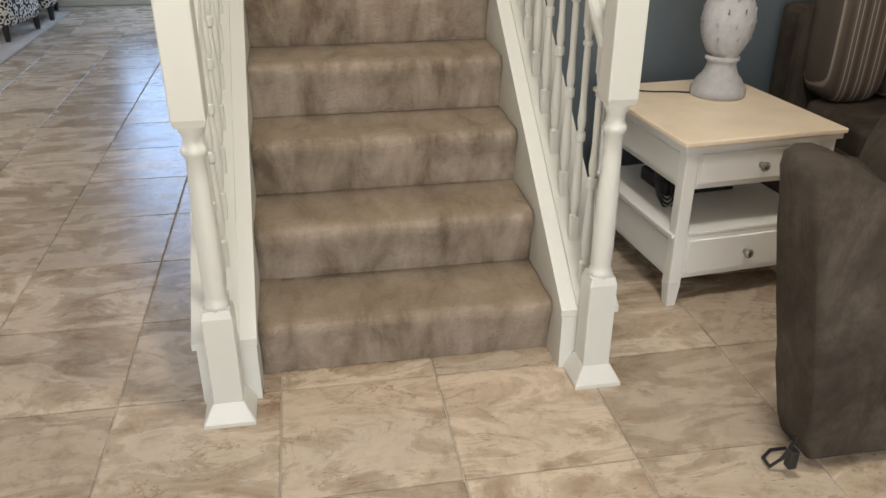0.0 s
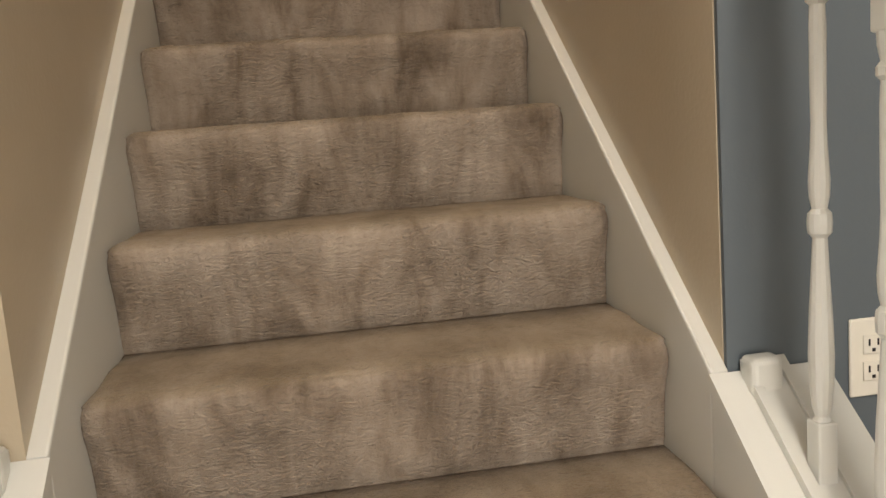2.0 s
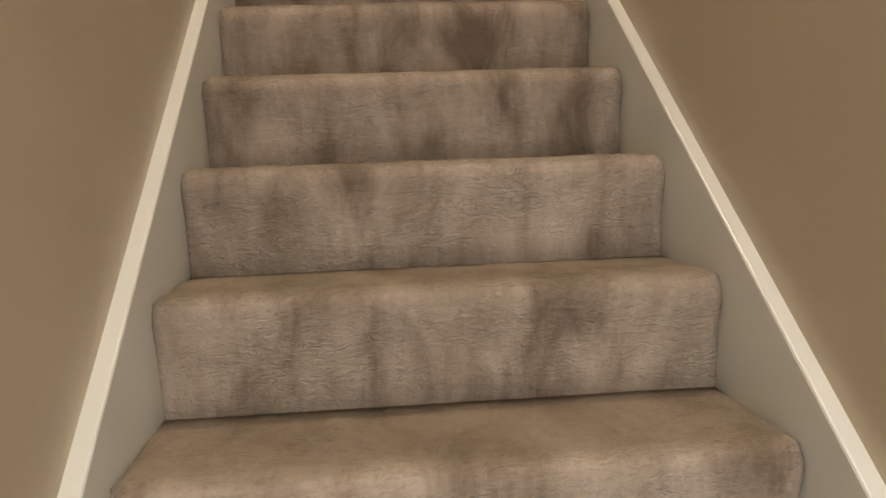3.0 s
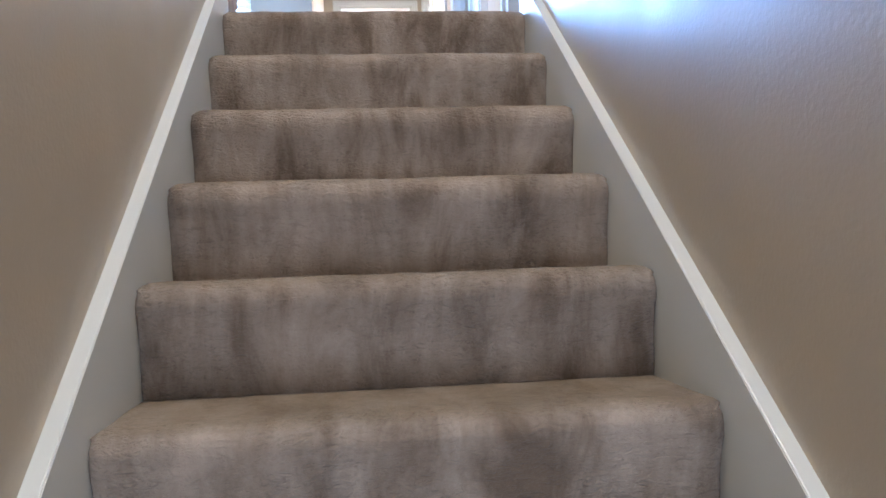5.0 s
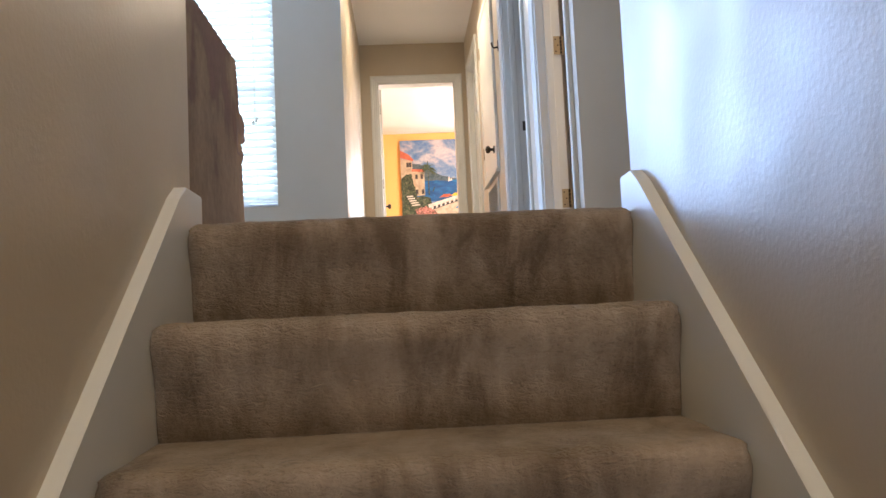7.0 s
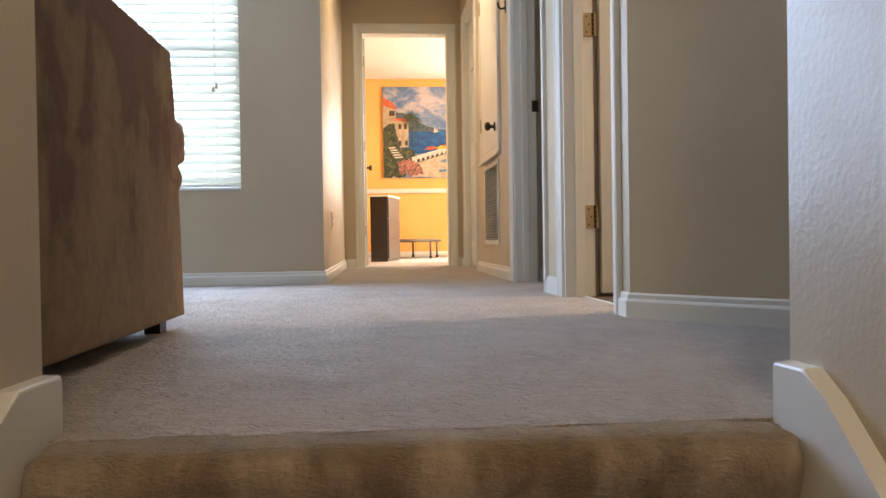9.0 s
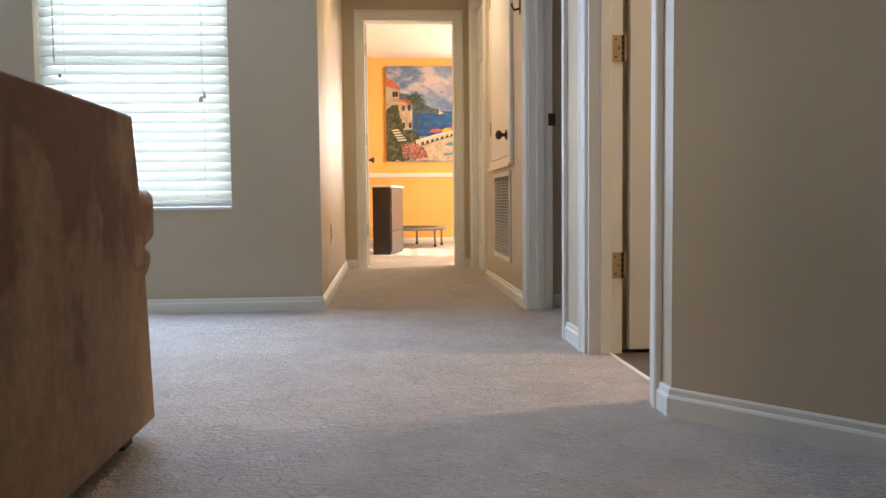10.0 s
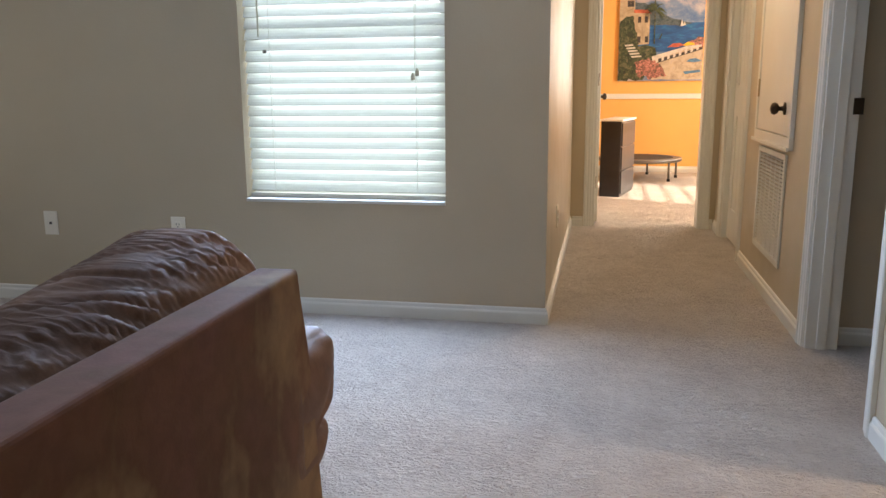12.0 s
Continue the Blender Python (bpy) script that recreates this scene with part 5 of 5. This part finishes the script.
def rough(pts, n=6, amp=0.012, seed=0.0):
    out = []
    for i, (a, b) in enumerate(zip(pts, pts[1:] + pts[:1])):
        for k in range(n):
            t = k / n
            u, v = a[0] + (b[0] - a[0]) * t, a[1] + (b[1] - a[1]) * t
            q = Vector((u * 17 + seed, v * 17, seed))
            out.append((min(1, max(0, u + amp * noise.noise(q))), min(1, max(0, v + amp * noise.noise(q + Vector((5, 9, 2)))))))
    return out


dab(P_SEA, [(0.15, 0.475), (1.0, 0.47), (1.0, 0.72), (0.15, 0.74)])
dab(P_HILL, rough([(0.18, 0.285), (0.30, 0.29), (0.44, 0.35), (0.58, 0.415), (0.76, 0.465), (0.60, 0.485), (0.18, 0.49)]))
dab(P_HILL, rough([(0.55, 0.465), (0.66, 0.44), (0.86, 0.478), (0.72, 0.50), (0.56, 0.49)], 4, 0.01, 3.0))
dab(P_SAND, rough([(0.42, 0.80), (0.60, 0.73), (1.0, 0.68), (1.0, 0.99), (0.40, 0.99)]))
dab(P_WALL, [(0.0, 0.21), (0.18, 0.25), (0.18, 0.36), (0.36, 0.37), (0.36, 0.66), (0.0, 0.68)])
dab(P_ROOF, [(0.0, 0.115), (0.13, 0.17), (0.205, 0.235), (0.19, 0.25), (0.0, 0.205)])
dab(P_ROOF, [(0.17, 0.345), (0.33, 0.35), (0.375, 0.385), (0.17, 0.375)])
for u, v in ((0.09, 0.265), (0.13, 0.265), (0.22, 0.41), (0.30, 0.41), (0.22, 0.59), (0.31, 0.59)):
    dab(P_DARK, [(u, v), (u + 0.038, v), (u + 0.038, v + 0.055), (u, v + 0.055)])
dab(P_GREEN, rough([(0.0, 0.46), (0.10, 0.40), (0.18, 0.42), (0.20, 0.56), (0.24, 0.66), (0.0, 0.80)], 6, 0.03, 1.0))
dab(P_GREEN, rough([(0.0, 0.74), (0.22, 0.66), (0.44, 0.70), (0.46, 0.80), (0.30, 0.995), (0.0, 0.995)], 6, 0.03, 2.0))
for k in range(5):
    dab(P_WHITE, [(0.07 + 0.02 * k, 0.665 + 0.026 * k), (0.17 + 0.025 * k, 0.66 + 0.026 * k), (0.18 + 0.025 * k, 0.673 + 0.026 * k), (0.08 + 0.02 * k, 0.679 + 0.026 * k)])
dab(P_PINK, rough([(0.20, 0.83), (0.36, 0.78), (0.52, 0.86), (0.58, 0.95), (0.40, 0.98), (0.24, 0.95)], 6, 0.03, 4.0))
dab(P_PINK, rough([(0.84, 0.65), (0.93, 0.60), (1.0, 0.62), (1.0, 0.70), (0.88, 0.69)], 5, 0.02, 5.0))
dab(P_GREEN, [(0.415, 0.38), (0.425, 0.38), (0.43, 0.66), (0.415, 0.66)])
for a in range(19):
    t = radians(-34 + a * 13.8)
    reach = 0.125 + 0.03 * math.sin(a * 2.3)
    e = (0.415 + reach * math.cos(t), 0.355 - 0.72 * reach * math.sin(t) + 0.045 * abs(math.cos(t)))
    m = (e[0] * 0.55 + 0.415 * 0.45, e[1] * 0.55 + 0.355 * 0.45 - 0.022)
    dab(P_FROND, [(0.41, 0.352), (0.42, 0.352), (m[0] + 0.008, m[1] - 0.004), e, (m[0] - 0.006, m[1] + 0.010)])
dab(P_GREEN, [(0.475, 0.62), (0.49, 0.62), (0.515, 0.57), (0.505, 0.565)])
dab(P_WHITE, [(0.40, 0.775), (0.80, 0.685), (0.98, 0.672), (0.98, 0.69), (0.80, 0.712), (0.41, 0.815)])
dab(P_DARK, [(0.46, 0.80), (0.99, 0.695), (0.99, 0.715), (0.47, 0.835)])
for k in range(8):
    u = 0.45 + 0.067 * k
    v = 0.795 - 0.0155 * k
    dab(P_WHITE, [(u, v), (u + 0.028, v - 0.006), (u + 0.028, v + 0.03), (u, v + 0.04)])
dab(P_ROOF, rough([(0.58, 0.695), (0.64, 0.66), (0.72, 0.655), (0.78, 0.675), (0.70, 0.69)], 3, 0.006, 6.0))
dab(P_YEL, rough([(0.76, 0.675), (0.82, 0.645), (0.89, 0.66), (0.90, 0.675), (0.80, 0.685)], 3, 0.006, 7.0))
dab(P_BLUE, [(0.81, 0.825), (0.85, 0.80), (0.92, 0.795), (0.99, 0.82), (0.90, 0.833)])
dab(P_BLUE, [(0.78, 0.915), (0.97, 0.90), (0.98, 0.92), (0.80, 0.94)])
dab(P_WHITE, [(0.72, 0.505), (0.735, 0.44), (0.76, 0.50)])
dab(P_WHITE, [(0.76, 0.497), (0.765, 0.462), (0.785, 0.495)])

cabt = thing("storage_cabinet", "black laminate cabinet with white top in the orange bedroom", "cabinet", (-0.155, 11.58, F), -13)
part("body", box(bmesh.new(), 0, 0.186, 0, 0.60, 0, 0.695, 0.003), M_SHELF, cabt)
for z0, z1 in ((0.03, 0.24), (0.25, 0.46), (0.47, 0.68)):
    part("drawer_front", box(bmesh.new(), 0.1862, 0.199, 0.012, 0.588, z0, z1, 0.002), M_DRAWER, cabt, "grey laminate drawer front")
part("top", box(bmesh.new(), -0.012, 0.203, -0.006, 0.61, 0.6955, 0.714, 0.003), M_SHELFTOP, cabt, "thin white top")

tr = thing("mini_trampoline", "small round exercise trampoline with black mat", "trampoline", (0.27, 13.18, F))
bm = bmesh.new()
tube(bm, [(0.44 * math.cos(a / 32 * 2 * math.pi), 0.44 * math.sin(a / 32 * 2 * math.pi), 0.215) for a in range(33)], 0.016, 8)
part("rim", bm, M_STEEL, tr, "grey steel rim", smooth=True)
part("cover", lathe(bmesh.new(), [(0.46, 0.222), (0.45, 0.236), (0.36, 0.238), (0.35, 0.232)], 40), M_STEEL, tr, "grey padded edge cover", smooth=True)
part("mat", lathe(bmesh.new(), [(0.36, 0.228), (0.36, 0.2405), (0.02, 0.2405)], 40), M_MAT, tr)
for k in range(6):
    a = 2 * math.pi * (k + 0.25) / 6
    lx, ly = 0.42 * math.cos(a), 0.42 * math.sin(a)
    lg = part("leg", tube(bmesh.new(), [(lx, ly, 0.02), (lx, ly, 0.205)], 0.012, 8), M_STEEL, tr, smooth=True)
    part("rubber_foot", lathe(bmesh.new(), [(0.018, 0.0), (0.018, 0.028)], 10, (lx, ly, 0)), M_DARK, lg)

w2 = thing("window_2", "white framed bedroom window with open slats", "window", kind="structure")
for a in ((10.35, 10.40, F + .85, F + 2.05), (11.70, 11.75, F + .85, F + 2.05), (10.40, 11.70, F + .85, F + .90), (10.40, 11.70, F + 2.0, F + 2.05)):
    part("window_frame", boxes((3.24, 3.30, *a)), M_WHITE, w2)
blind2 = thing("window_blind", "white horizontal slat blind, open, in the orange bedroom", "blind")
bm = bmesh.new()
box(bm, -0.022, 0.022, -0.64, 0.64, -0.001, 0.001)
s2 = mesh_of("slat", bm, M_SLAT)
for k in range(13):
    o = new("slat", s2)
    o.parent = blind2
    o.location = (3.225, 11.05, F + 0.95 + k * 0.085)

# ---- travertine tiles ----
T0x, T0y, TP = 0.067, -0.09, 0.461
tile_bm = box(bmesh.new(), -TP / 2 + 0.0025, TP / 2 - 0.0025, -TP / 2 + 0.0025, TP / 2 - 0.0025, -0.012, 0.0, 0.0025, 1)
tile_mesh = mesh_of("tile", tile_bm, M_TILE)
floor_ob = bpy.data.objects["floor"]
rest = []
for i in range(-12, 8):
    for j in range(-10, 16):
        cx, cy = T0x + (i + 0.5) * TP, T0y + (j + 0.5) * TP
        if not (LOW[0] < cx < LOW[1] and LOW[2] < cy < LOW[3]):
            continue
        if -3.3 < cx < 2.3 and -2.2 < cy < 6.9:
            o = new("tile", tile_mesh)
            o.parent = floor_ob
            o.location = (cx, cy, 0)
        else:
            rest.append((cx, cy))
bm = bmesh.new()
for cx, cy in rest:
    h = TP / 2 - 0.0025
    vs = [bm.verts.new((cx + a * h, cy + b * h, z)) for z in (-0.012, 0.0) for a, b in ((-1, -1), (1, -1), (1, 1), (-1, 1))]
    bm.faces.new(vs[4:])
    for k in range(4):
        bm.faces.new((vs[k], vs[(k + 1) % 4], vs[4 + (k + 1) % 4], vs[4 + k]))
o = part("tile_field", bm, M_TILE, floor_ob)
tagged(o, kind="stuff")

# ---- bathroom tiles ----
bath = bpy.data.objects["floor_bathroom"]
BT = 0.31
bath_tile = mesh_of("tile", box(bmesh.new(), -BT / 2 + 0.002, BT / 2 - 0.002, -BT / 2 + 0.002, BT / 2 - 0.002, -0.006, 0.0, 0.0015, 1), M_BATH)
for i in range(9):
    for j in range(4):
        o = new("tile", bath_tile)
        o.parent = bath
        o.location = (0.752 + (i + 0.5) * BT, 5.178 + (j + 0.5) * BT, F - 0.002)
